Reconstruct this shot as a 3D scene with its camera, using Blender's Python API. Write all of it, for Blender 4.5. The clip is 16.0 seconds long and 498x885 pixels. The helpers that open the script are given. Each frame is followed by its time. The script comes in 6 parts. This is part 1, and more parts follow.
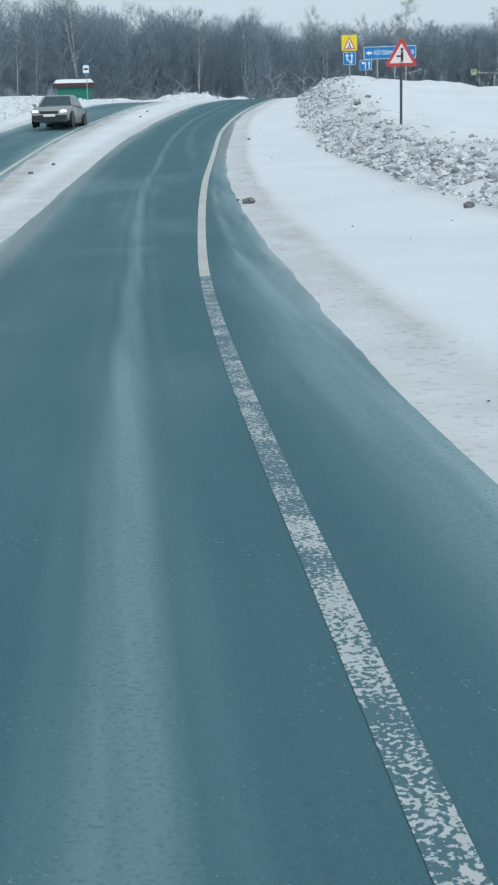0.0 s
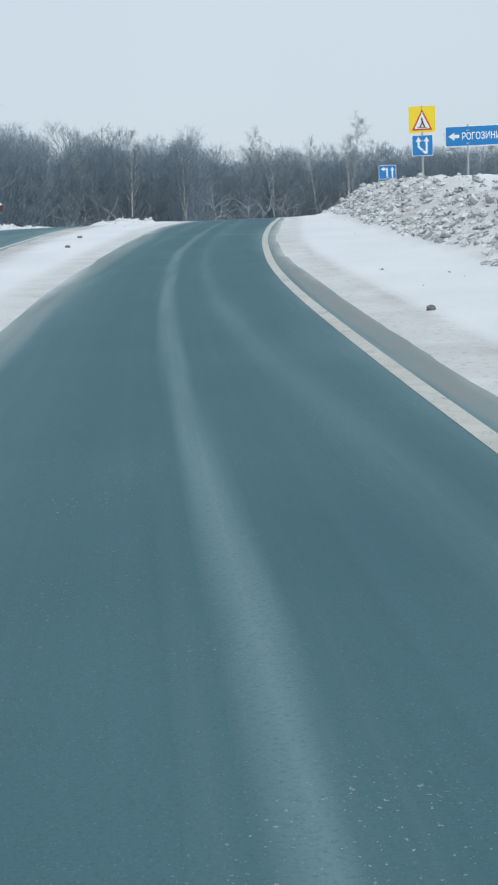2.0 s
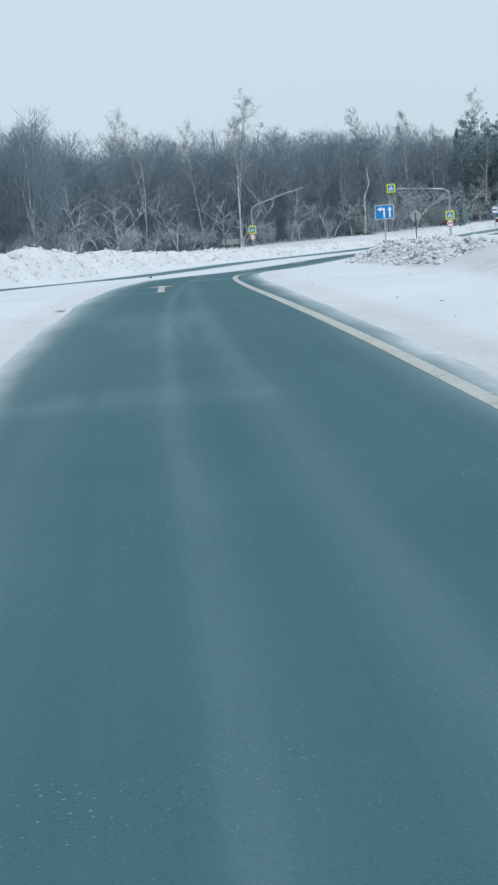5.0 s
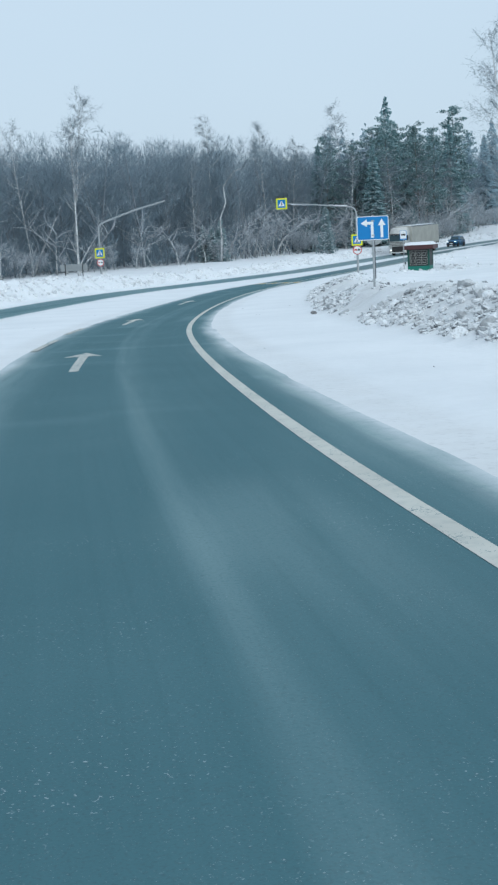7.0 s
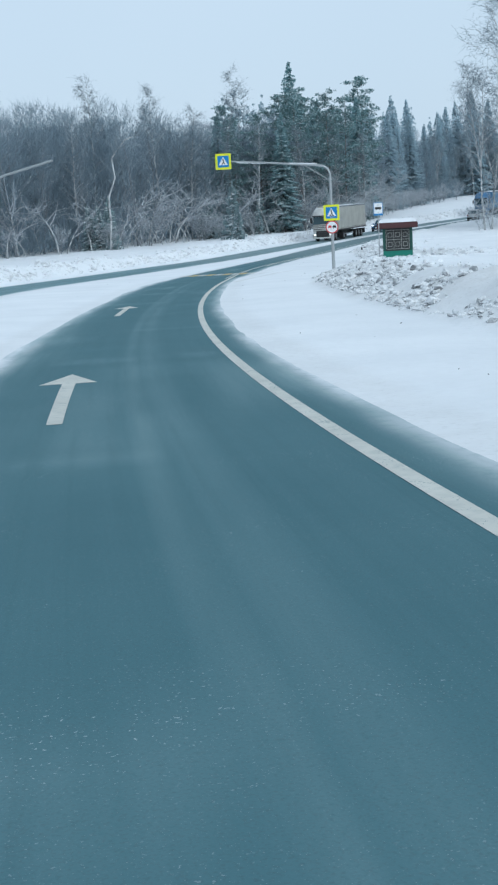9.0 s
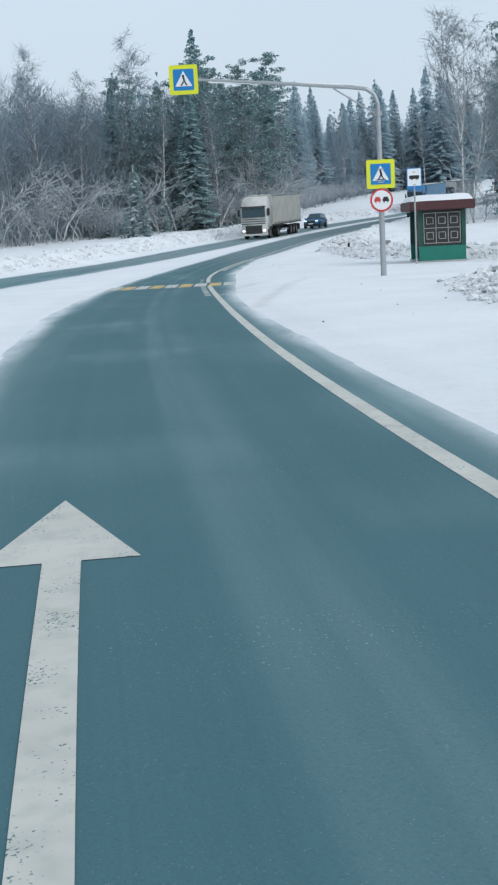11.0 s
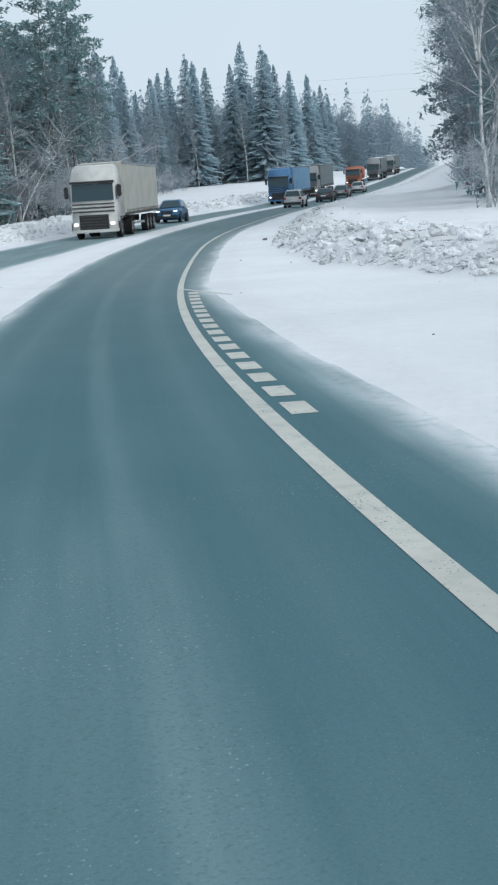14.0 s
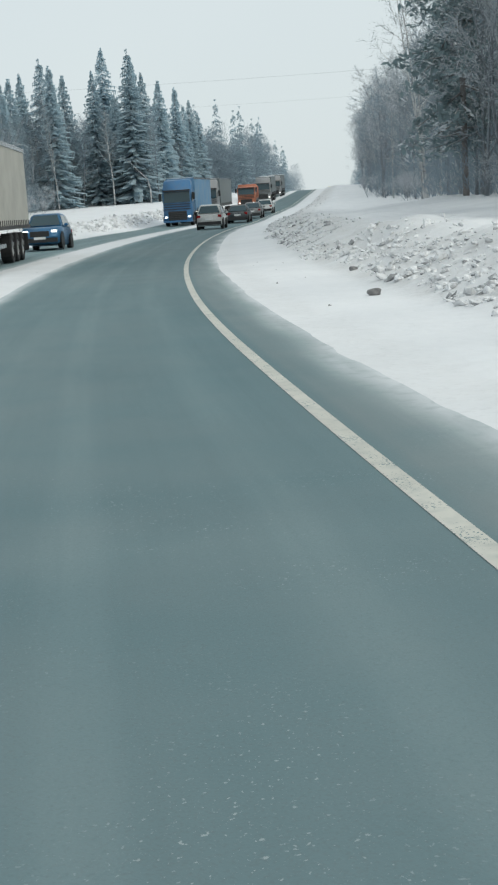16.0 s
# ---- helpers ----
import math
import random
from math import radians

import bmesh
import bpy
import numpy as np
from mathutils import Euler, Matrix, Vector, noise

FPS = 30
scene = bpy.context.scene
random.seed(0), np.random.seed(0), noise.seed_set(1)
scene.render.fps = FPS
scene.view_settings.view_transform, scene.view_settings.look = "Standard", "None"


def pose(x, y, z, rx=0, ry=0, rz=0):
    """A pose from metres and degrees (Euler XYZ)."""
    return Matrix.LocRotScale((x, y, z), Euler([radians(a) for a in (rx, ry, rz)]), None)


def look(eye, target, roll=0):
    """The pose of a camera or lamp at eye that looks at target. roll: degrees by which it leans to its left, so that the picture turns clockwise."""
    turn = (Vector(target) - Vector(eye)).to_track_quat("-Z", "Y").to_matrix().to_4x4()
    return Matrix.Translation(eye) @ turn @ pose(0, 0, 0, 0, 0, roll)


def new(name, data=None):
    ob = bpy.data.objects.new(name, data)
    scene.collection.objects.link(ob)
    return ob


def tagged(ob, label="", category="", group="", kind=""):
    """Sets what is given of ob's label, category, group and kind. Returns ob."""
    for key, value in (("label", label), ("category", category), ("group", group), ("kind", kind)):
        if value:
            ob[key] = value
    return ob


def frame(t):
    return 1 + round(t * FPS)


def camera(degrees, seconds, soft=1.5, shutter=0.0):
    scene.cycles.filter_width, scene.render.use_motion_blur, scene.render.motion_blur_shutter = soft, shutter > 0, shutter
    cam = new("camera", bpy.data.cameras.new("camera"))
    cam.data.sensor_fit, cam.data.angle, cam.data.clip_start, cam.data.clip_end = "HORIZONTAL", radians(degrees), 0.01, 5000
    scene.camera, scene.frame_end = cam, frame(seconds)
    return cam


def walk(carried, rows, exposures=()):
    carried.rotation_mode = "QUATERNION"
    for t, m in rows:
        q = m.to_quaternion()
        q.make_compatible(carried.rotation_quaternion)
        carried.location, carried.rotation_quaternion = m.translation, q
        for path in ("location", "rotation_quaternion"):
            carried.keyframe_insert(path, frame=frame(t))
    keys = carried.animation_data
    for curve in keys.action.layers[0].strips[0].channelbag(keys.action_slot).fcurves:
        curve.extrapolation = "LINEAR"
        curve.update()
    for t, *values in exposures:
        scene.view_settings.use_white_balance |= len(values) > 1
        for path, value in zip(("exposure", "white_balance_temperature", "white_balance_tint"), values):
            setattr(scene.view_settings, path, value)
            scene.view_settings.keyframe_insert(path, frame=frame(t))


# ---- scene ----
cam = camera(22.2, 16.0, soft=2.3)
PATH = [
    (0, (0.035, 0.003, 1.343), (0.045, 1.938, 0.839), -1.67),
    (0.5, (-0.769, 8.403, 1.068), (-0.724, 10.341, 0.578), -1.80),
    (1, (-1.506, 16.904, 0.970), (-1.415, 18.860, 0.563), -2.04),
    (1.5, (-2.073, 25.419, 1.032), (-1.964, 27.386, 0.689), -2.59),
    (2, (-2.412, 33.856, 1.197), (-2.283, 35.827, 0.884), -2.51),
    (2.5, (-2.701, 42.230, 1.447), (-2.552, 44.200, 1.135), -2.80),
    (3, (-2.673, 50.573, 1.789), (-2.478, 52.538, 1.472), -3.75),
    (3.2, (-2.580, 53.874, 1.948), (-2.369, 55.838, 1.633), -3.95),
    (3.5, (-2.326, 58.780, 2.204), (-2.090, 60.741, 1.886), -3.97),
    (4, (-1.655, 66.827, 2.646), (-1.377, 68.780, 2.313), -4.01),
    (4.5, (-0.809, 74.716, 3.056), (-0.496, 76.661, 2.713), -4.06),
    (5, (0.058, 82.462, 3.377), (0.392, 84.406, 3.046), -4.10),
    (5.3, (0.522, 87.049, 3.506), (0.857, 88.997, 3.199), -4.12),
    (5.5, (0.792, 90.088, 3.561), (1.122, 92.041, 3.280), -4.29),
    (6, (1.493, 97.682, 3.608), (1.959, 99.605, 3.317), -2.56),
    (6.5, (2.303, 105.443, 3.592), (2.865, 107.337, 3.282), -2.78),
    (7, (3.359, 113.181, 3.488), (3.969, 115.060, 3.178), -2.86),
    (7.5, (4.574, 120.693, 3.314), (5.232, 122.554, 2.990), -2.38),
    (8, (5.988, 128.284, 3.129), (6.690, 130.125, 2.790), -2.68),
    (8.5, (7.649, 135.922, 2.925), (8.398, 137.745, 2.587), -2.99),
    (9, (9.644, 143.586, 2.687), (10.444, 145.388, 2.355), -3.07),
    (9.2, (10.506, 146.682, 2.592), (11.327, 148.475, 2.259), -2.88),
    (9.5, (11.876, 151.345, 2.456), (12.726, 153.124, 2.122), -2.92),
    (10, (14.354, 159.158, 2.250), (15.247, 160.916, 1.913), -2.98),
    (10.5, (17.087, 166.996, 2.070), (18.021, 168.733, 1.733), -3.04),
    (11, (20.093, 174.831, 1.924), (21.065, 176.547, 1.589), -3.10),
    (11.3, (22.028, 179.514, 1.855), (23.023, 181.217, 1.523), -3.14),
    (11.5, (23.362, 182.621, 1.816), (24.373, 184.316, 1.488), -3.12),
    (12, (26.761, 190.281, 1.735), (27.831, 191.940, 1.415), -2.79),
    (12.5, (30.385, 197.885, 1.647), (31.505, 199.508, 1.314), -3.06),
    (13, (34.318, 205.349, 1.524), (35.485, 206.937, 1.180), -3.60),
    (13.5, (38.390, 212.812, 1.415), (39.602, 214.365, 1.069), -3.54),
    (14, (42.710, 220.179, 1.361), (43.958, 221.703, 1.013), -3.36),
    (14.5, (47.157, 227.417, 1.322), (48.448, 228.903, 0.971), -3.73),
    (15, (51.830, 234.499, 1.275), (53.155, 235.954, 0.918), -4.53),
    (15.5, (56.856, 241.633, 1.278), (58.231, 243.045, 0.936), -4.37),
    (16, (62.317, 248.692, 1.342), (63.737, 250.064, 1.024), -3.50),
]
EXPOSURE = [(0, -.03, 5850, 3), (1, .02, 6200, 7), (3, .02, 5900, 6), (5.5, .03, 5850, 4), (8, .02, 5500, 2), (9.2, .04, 5550, 3), (11.5, .07, 5950, 7), (12.5, .07, 5900, 7), (14.5, 0.13, 6080, 5), (16, 0.13, 6560, 4)]
walk(cam, [(t, look(eye, target, roll)) for t, eye, target, roll in PATH], EXPOSURE)

# ---------------------------------------------------------------- light
w = bpy.data.worlds.new("overcast_sky")
scene.world = w
w.use_nodes = True
nt = w.node_tree
bg = nt.nodes["Background"]
sky = nt.nodes.new("ShaderNodeTexSky")
sky.sky_type, sky.sun_disc = "NISHITA", False
sky.sun_elevation, sky.sun_rotation, sky.dust_density = radians(28), radians(200), 4.0
dim = nt.nodes.new("ShaderNodeVectorMath")
dim.operation = "SCALE"
dim.inputs["Scale"].default_value = 0.08
nt.links.new(sky.outputs[0], dim.inputs[0])
tc = nt.nodes.new("ShaderNodeTexCoord")
clouds = nt.nodes.new("ShaderNodeTexNoise")
clouds.inputs["Scale"].default_value, clouds.inputs["Detail"].default_value = 1.6, 4
nt.links.new(tc.outputs["Generated"], clouds.inputs["Vector"])
ramp = nt.nodes.new("ShaderNodeValToRGB")
ramp.color_ramp.elements[0].color, ramp.color_ramp.elements[1].color = (.675, .73, .78, 1), (.755, .80, .84, 1)
ramp.color_ramp.elements[0].position, ramp.color_ramp.elements[1].position = .3, .7
nt.links.new(clouds.outputs[0], ramp.inputs[0])
mixw = nt.nodes.new("ShaderNodeMix")
mixw.data_type = "RGBA"
mixw.inputs[0].default_value = .85
nt.links.new(dim.outputs[0], mixw.inputs[6])
nt.links.new(ramp.outputs[0], mixw.inputs[7])
nt.links.new(mixw.outputs[2], bg.inputs[0])
bg.inputs[1].default_value = 1.0
sun = new("sun", bpy.data.lights.new("sun", "SUN"))
sun.data.energy, sun.data.angle, sun.data.color = 1.0, radians(25), (1, .96, .9)
sun.matrix_world = look((60, -160, 120), (0, 0, 0))


# ---------------------------------------------------------------- materials
class Mat:
    """A small builder of node materials."""

    def __init__(self, name, rough=.6, metal=0.0, spec=.5):
        self.m = bpy.data.materials.new(name)
        self.m.use_nodes = True
        self.t = self.m.node_tree
        self.b = self.t.nodes["Principled BSDF"]
        self.b.inputs["Roughness"].default_value = rough
        self.b.inputs["Metallic"].default_value = metal
        self.b.inputs["Specular IOR Level"].default_value = spec

    def node(self, kind, **inputs):
        n = self.t.nodes.new(kind)
        for key, v in inputs.items():
            n.inputs[key].default_value = v
        return n

    def link(self, a, b):
        self.t.links.new(a, b)

    def coord(self, space="Object", scale=(1, 1, 1)):
        c = self.node("ShaderNodeTexCoord")
        mp = self.node("ShaderNodeMapping", Scale=scale)
        self.link(c.outputs[space], mp.inputs[0])
        return mp.outputs[0]

    def world(self, scale=(1, 1, 1)):
        g = self.node("ShaderNodeNewGeometry")
        mp = self.node("ShaderNodeMapping", Scale=scale)
        self.link(g.outputs["Position"], mp.inputs[0])
        return mp.outputs[0]

    def noise(self, vec, scale, detail=4, lo=.35, hi=.65):
        n = self.node("ShaderNodeTexNoise", Scale=scale, Detail=detail)
        self.link(vec, n.inputs["Vector"])
        r = self.node("ShaderNodeMapRange")
        r.inputs[1].default_value, r.inputs[2].default_value = lo, hi
        self.link(n.outputs[0], r.inputs[0])
        return r.outputs[0]

    def mix(self, fac, a, b, mode="MIX"):
        n = self.node("ShaderNodeMix")
        n.data_type, n.blend_type = "RGBA", mode
        for k, v in ((0, fac), (6, a), (7, b)):
            if isinstance(v, (int, float)):
                n.inputs[k].default_value = v
            elif isinstance(v, tuple):
                n.inputs[k].default_value = (*v, 1)
            else:
                self.link(v, n.inputs[k])
        return n.outputs[2]

    def math(self, op, a, b=0.0):
        n = self.node("ShaderNodeMath")
        n.operation = op
        for k, v in ((0, a), (1, b)):
            if isinstance(v, (int, float)):
                n.inputs[k].default_value = v
            else:
                self.link(v, n.inputs[k])
        return n.outputs[0]

    def bump(self, height, strength=.3, dist=.02):
        n = self.node("ShaderNodeBump", Strength=strength, Distance=dist)
        self.link(height, n.inputs["Height"])
        self.link(n.outputs[0], self.b.inputs["Normal"])
        return self

    def color(self, v):
        if isinstance(v, tuple):
            self.b.inputs["Base Color"].default_value = (*v, 1)
        else:
            self.link(v, self.b.inputs["Base Color"])
        return self

    def upward(self, lo, hi):
        """How far a face looks up."""
        g = self.node("ShaderNodeNewGeometry")
        s = self.node("ShaderNodeSeparateXYZ")
        self.link(g.outputs["Normal"], s.inputs[0])
        r = self.node("ShaderNodeMapRange")
        r.inputs[1].default_value, r.inputs[2].default_value = lo, hi
        self.link(s.outputs[2], r.inputs[0])
        return r.outputs[0]

    def attr(self, name):
        a = self.node("ShaderNodeAttribute")
        a.attribute_name = name
        return a.outputs["Fac"]


def plain(name, c, rough=.5, metal=0.0, vary=.12, scale=6.0, spec=.5):
    """Paint, plastic or metal with faint grime at two scales."""
    m = Mat(name, rough, metal, spec)
    v = m.coord()
    a = m.mix(m.noise(v, scale), c, tuple(x * (1 - vary) for x in c))
    m.color(m.mix(m.noise(v, scale * 9), a, tuple(x * (1 - vary * .6) for x in c)))
    return m.m


def dirty(name, c, dirt=(.30, .30, .29), rough=.45, metal=0.0, amount=.55, scale=3.0):
    """Paint under salt and road grime."""
    m = Mat(name, rough, metal)
    v = m.coord()
    f = m.math("MULTIPLY", m.noise(v, scale, 6, .35, .75), amount)
    m.color(m.mix(f, c, dirt))
    return m.m


def snow_material():
    m = Mat("snow", .75, 0, .25)
    v = m.world()
    base = m.mix(m.noise(v, .35, 5, .3, .7), (.86, .87, .885), (.78, .795, .815))
    base = m.mix(m.math("MULTIPLY", m.noise(v, 6, 5, .45, .8), .2), base, (.70, .705, .71))
    base = m.mix(m.math("MULTIPLY", m.attr("dirt"), m.noise(v, 1.6, 6, -.1, .8)), base, (.45, .43, .395))
    base = m.mix(m.math("MULTIPLY", m.attr("dirt"), m.math("MULTIPLY", m.noise(v, 14, 4, .56, .70), .5)), base, (.16, .15, .14))
    m.color(base)
    n = m.node("ShaderNodeTexNoise", Scale=3.5, Detail=8)
    m.link(v, n.inputs["Vector"])
    return m.bump(n.outputs[0], .35, .12).m


def asphalt_material():
    m = Mat("salted_asphalt", .8, 0, .14)
    v = m.world()
    uv = m.coord("UV", (1, 1, 1))
    base = m.mix(m.noise(v, .5, 4, .3, .7), (.070, .154, .179), (.082, .171, .196))
    long = m.coord("UV", (5.5, .035, 1))
    base = m.mix(m.math("MULTIPLY", m.noise(long, 1.0, 5, .42, .75), .28), base, (.10, .195, .225))
    long2 = m.coord("UV", (22, .12, 1))
    base = m.mix(m.math("MULTIPLY", m.noise(long2, 1.0, 3, .5, .8), .16), base, (.045, .105, .128))
    base = m.mix(m.math("MULTIPLY", m.noise(v, 90, 2, .5, .75), .35), base, (.06, .085, .10))
    base = m.mix(m.math("MULTIPLY", m.noise(v, 140, 2, .67, .73), .3), base, (.45, .48, .5))
    grains = m.math("MULTIPLY", m.noise(v, 62, 2, .68, .70), m.noise(v, .9, 3, .48, .68))
    base = m.mix(m.math("MULTIPLY", grains, .5), base, (.62, .66, .68))
    dust = m.math("MULTIPLY", m.attr("dust"), m.noise(m.coord("UV", (4.5, .22, 1)), 1.0, 7, .1, .55))
    dust = m.math("MULTIPLY", dust, m.noise(v, 60, 5, .1, .5))
    base = m.mix(dust, base, (.275, .385, .405))
    base = m.mix(m.math("MULTIPLY", m.attr("film"), m.noise(v, 1.1, 5, -.6, .6)), base, (.27, .295, .295))
    drift = m.math("MULTIPLY", m.attr("drift"), m.noise(m.coord("UV", (2.6, .35, 1)), 1.0, 7, .1, .55))
    drift = m.math("MULTIPLY", drift, m.noise(v, 7, 7, -.1, .5))
    base = m.mix(drift, base, (.78, .795, .815))
    m.color(base)
    n = m.node("ShaderNodeTexNoise", Scale=120, Detail=3)
    m.link(v, n.inputs["Vector"])
    return m.bump(n.outputs[0], .25, .006).m


def paint_material(name, c, wear, across=1.0):
    """Road paint, chipped in fine flakes down to the asphalt."""
    m = Mat(name, .65)
    v = m.world((across, 1, 1))
    chips = m.math("ADD", m.noise(v, 62, 6, 0, 1), m.math("MULTIPLY", m.noise(v, 4.0, 5, 0, 1), .6))
    edge = m.node("ShaderNodeMapRange")
    edge.inputs[1].default_value, edge.inputs[2].default_value = .99 - .25 * wear, 1.04 - .25 * wear
    m.link(chips, edge.inputs[0])
    f = m.math("MAXIMUM", edge.outputs[0], m.math("MULTIPLY", m.noise(v, 9, 6, .45, .8), .25))
    base = m.mix(m.noise(v, 1.4, 4), c, tuple(x * .88 for x in c))
    m.color(m.mix(f, base, (.076, .160, .186)))
    return m.m


def bark_material(name, c, dark, snowy=.8, marks=True):
    m = Mat(name, .85, 0, .2)
    v = m.coord("Object", (1, 1, .35))
    base = m.mix(m.noise(v, 5, 5), c, dark)
    if marks:
        base = m.mix(m.noise(m.coord("Object", (1, 1, 3.5)), 2.2, 3, .60, .68), base, (.14, .14, .14))
    base = m.mix(m.math("MULTIPLY", m.math("MULTIPLY", m.upward(.15, .7), m.noise(m.world(), 1.3, 3, .35, .55)), snowy), base, (.80, .82, .84))
    m.color(base)
    return m.m


def twig_material(name, c, frost, haze=0.0, clump=1.9):
    m = Mat(name, .9, 0, .1)
    v = m.world()
    g = m.node("ShaderNodeNewGeometry")
    isl = g.outputs["Random Per Island"]
    base = m.mix(isl, c, tuple(x * .78 for x in c))
    ob = m.node("ShaderNodeObjectInfo")
    base = m.mix(m.math("MULTIPLY", ob.outputs["Random"], .4), base, tuple(x * 1.25 for x in c))
    # pale mottling on faces of every slope, imitating haze by colour
    if haze:
        base = m.mix(m.math("MULTIPLY", m.noise(v, 3.1, 6, .35, .7), haze), base, (.62, .66, .70))
    f = m.math("MULTIPLY", m.math("MULTIPLY", m.upward(.25, .75), m.noise(v, clump, 3, .45, .57)), frost)
    tint = m.mix(f, base, (.74, .77, .80))
    m.color(tint)
    # thin needles and twigs let some of the sky's light through
    leak = m.node("ShaderNodeBsdfTranslucent")
    m.link(tint, leak.inputs["Color"])
    both = m.node("ShaderNodeMixShader", Fac=.4)
    m.link(m.b.outputs[0], both.inputs[1])
    m.link(leak.outputs[0], both.inputs[2])
    m.link(both.outputs[0], m.t.nodes["Material Output"].inputs[0])
    return m.m


SNOW, ASPHALT = snow_material(), asphalt_material()
LINE = paint_material("line_paint", (.62, .61, .55), .12)
LINE_CHIPPED = paint_material("chipped_line_paint", (.62, .61, .56), .5, .3)
LINE_WORN = paint_material("worn_line_paint", (.56, .58, .57), 1.0)
YELLOW_LINE = paint_material("yellow_road_paint", (.64, .45, .15), .22, .4)
STRIPE_WHITE = paint_material("crossing_white_paint", (.57, .58, .54), .15, .4)
BIRCH = bark_material("birch_bark", (.63, .64, .64), (.27, .28, .29))
GREY_BARK = bark_material("grey_bark", (.27, .295, .32), (.20, .22, .24), .7, False)
PINE_BARK = bark_material("pine_bark", (.27, .25, .24), (.18, .17, .17), .95, False)
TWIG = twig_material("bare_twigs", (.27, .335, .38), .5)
# bare twigs again but paler, with the deep wood's haze in the colour
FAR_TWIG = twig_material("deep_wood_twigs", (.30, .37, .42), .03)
FROSTED_TWIG = twig_material("frosted_twigs", (.50, .53, .56), 1.2)
BIRCH_TWIG = twig_material("birch_twigs", (.28, .325, .355), .2)
PINE_NEEDLE = twig_material("pine_needles", (.215, .33, .332), .75, .05, 2.8)
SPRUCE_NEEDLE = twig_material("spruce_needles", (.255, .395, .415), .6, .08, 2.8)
# paler copy of the spruce needles: distant haze put into the colour
HAZY_SPRUCE = twig_material("hazy_spruce_needles", (.43, .55, .61), .12, .10, 2.4)
LADEN_FIR = twig_material("snow_laden_fir_needles", (.27, .36, .375), 1.8, .15, 1.2)
GALV = plain("galvanised_steel", (.42, .44, .45), .45, .6)
DARK_STEEL = plain("dark_painted_steel", (.07, .075, .08), .5, .2)
SIGN_BLUE = plain("sign_blue", (.01, .20, .52), .4, 0, .08)
SIGN_WHITE = plain("sign_white", (.82, .83, .83), .4, 0, .06)
SIGN_YELLOW = plain("sign_yellow", (.88, .66, .015), .4, 0, .06)
SIGN_LIME = plain("sign_lime", (.74, .78, .02), .4, 0, .06)
SIGN_RED = plain("sign_red", (.55, .045, .045), .4, 0, .08)
SIGN_PINK = plain("faded_sign_ground", (.80, .72, .69), .45, 0, .06)
SIGN_BLACK = plain("sign_black", (.015, .015, .017), .5, 0, .1)
SIGN_BACK = plain("sign_back", (.36, .385, .39), .5, .5)
GREEN_PAINT = plain("green_shelter_paint", (.015, .20, .145), .55, 0, .25, 3)
DARK_GREEN = plain("dark_green_post_paint", (.012, .085, .066), .55, 0, .3, 3)
MAROON_PAINT = plain("maroon_roof_paint", (.085, .028, .03), .6, 0, .3, 3)
BRICK_PAINT = plain("dark_lattice_wall", (.04, .042, .045), .7, 0, .3, 4)
LATTICE = plain("pale_lattice_steel", (.40, .40, .37), .6, .1)
RUBBER = plain("tyre_rubber", (.022, .022, .024), .85, 0, .25)
RIM = dirty("wheel_rim", (.30, .31, .32), (.15, .15, .15), .4, .6)
GLASS = plain("car_glass", (.03, .065, .08), .08, 0, .05)
PLASTIC = plain("black_trim", (.025, .026, .028), .55)
LAMP_RED = plain("tail_lamp", (.30, .012, .012), .25)
CHROME = plain("bright_trim", (.55, .56, .57), .25, .9)


def lamp_material():
    m = Mat("lit_headlamp", .1)
    m.color((.9, .9, .9))
    m.b.inputs["Emission Color"].default_value = (1, .96, .88, 1)
    m.b.inputs["Emission Strength"].default_value = 1.6
    return m.m


HEADLAMP = lamp_material()


# ---------------------------------------------------------------- the road's line
# Heading in degrees (clockwise from +y) and height of the carriageway by distance along it.
KNOT = [-80, 0, 10, 20, 30, 40, 50, 60, 70, 80, 90, 100, 120, 140, 160, 180, 200, 220, 240, 260, 280, 300, 320, 340, 360, 900]
TURN = [-5.34, -5.40, -5.21, -4.08, -2.84, -1.05, 0.74, 4.23, 6.11, 6.67, 4.68, 6.00, 9.42, 13.99, 18.35, 22.17, 26.08, 29.38, 33.15, 37.53, 40.67, 44.69, 46.87, 48.69, 51.03, 51.17]
RISE_S = [-80, 0, 10, 20, 30, 40, 50, 60, 70, 80, 90, 100, 110, 120, 130, 140, 150, 160, 170, 180, 190, 200, 210, 220, 230, 240, 250, 260, 270, 280, 312, 368, 439, 563, 623, 763, 900]
RISE_Z = [0.0, -0.037, -0.235, -0.373, -0.24, -0.0, 0.405, 0.869, 1.4, 1.909, 2.17, 2.293, 2.19, 2.02, 1.76, 1.468, 1.165, 0.893, 0.69, 0.542, 0.44, 0.348, 0.215, 0.09, 0.0, -0.058, -0.043, -0.017, 0.147, 0.352, 1.104, 2.52, 5.22, 11.46, 12.95, 12.011, 12.0]
BS = np.arange(-80, 900, .5)
BH = np.radians(np.interp(BS, KNOT, TURN))
BX = np.cumsum(np.sin(BH)) * .5
BY = np.cumsum(np.cos(BH)) * .5
BX, BY = BX - np.interp(0, BS, BX), BY - np.interp(0, BS, BY)
soft = np.convolve(np.pad(np.interp(BS, RISE_S, RISE_Z), 12, "edge"), np.ones(25) / 25, "valid")


def road_z(s):
    return np.interp(s, BS, soft)


def heading(s):
    return np.interp(s, BS, BH)


def place(s, d):
    """World x and y of a spot s metres along the road and d metres to its right."""
    h = heading(s)
    return np.interp(s, BS, BX) + np.cos(h) * d, np.interp(s, BS, BY) - np.sin(h) * d


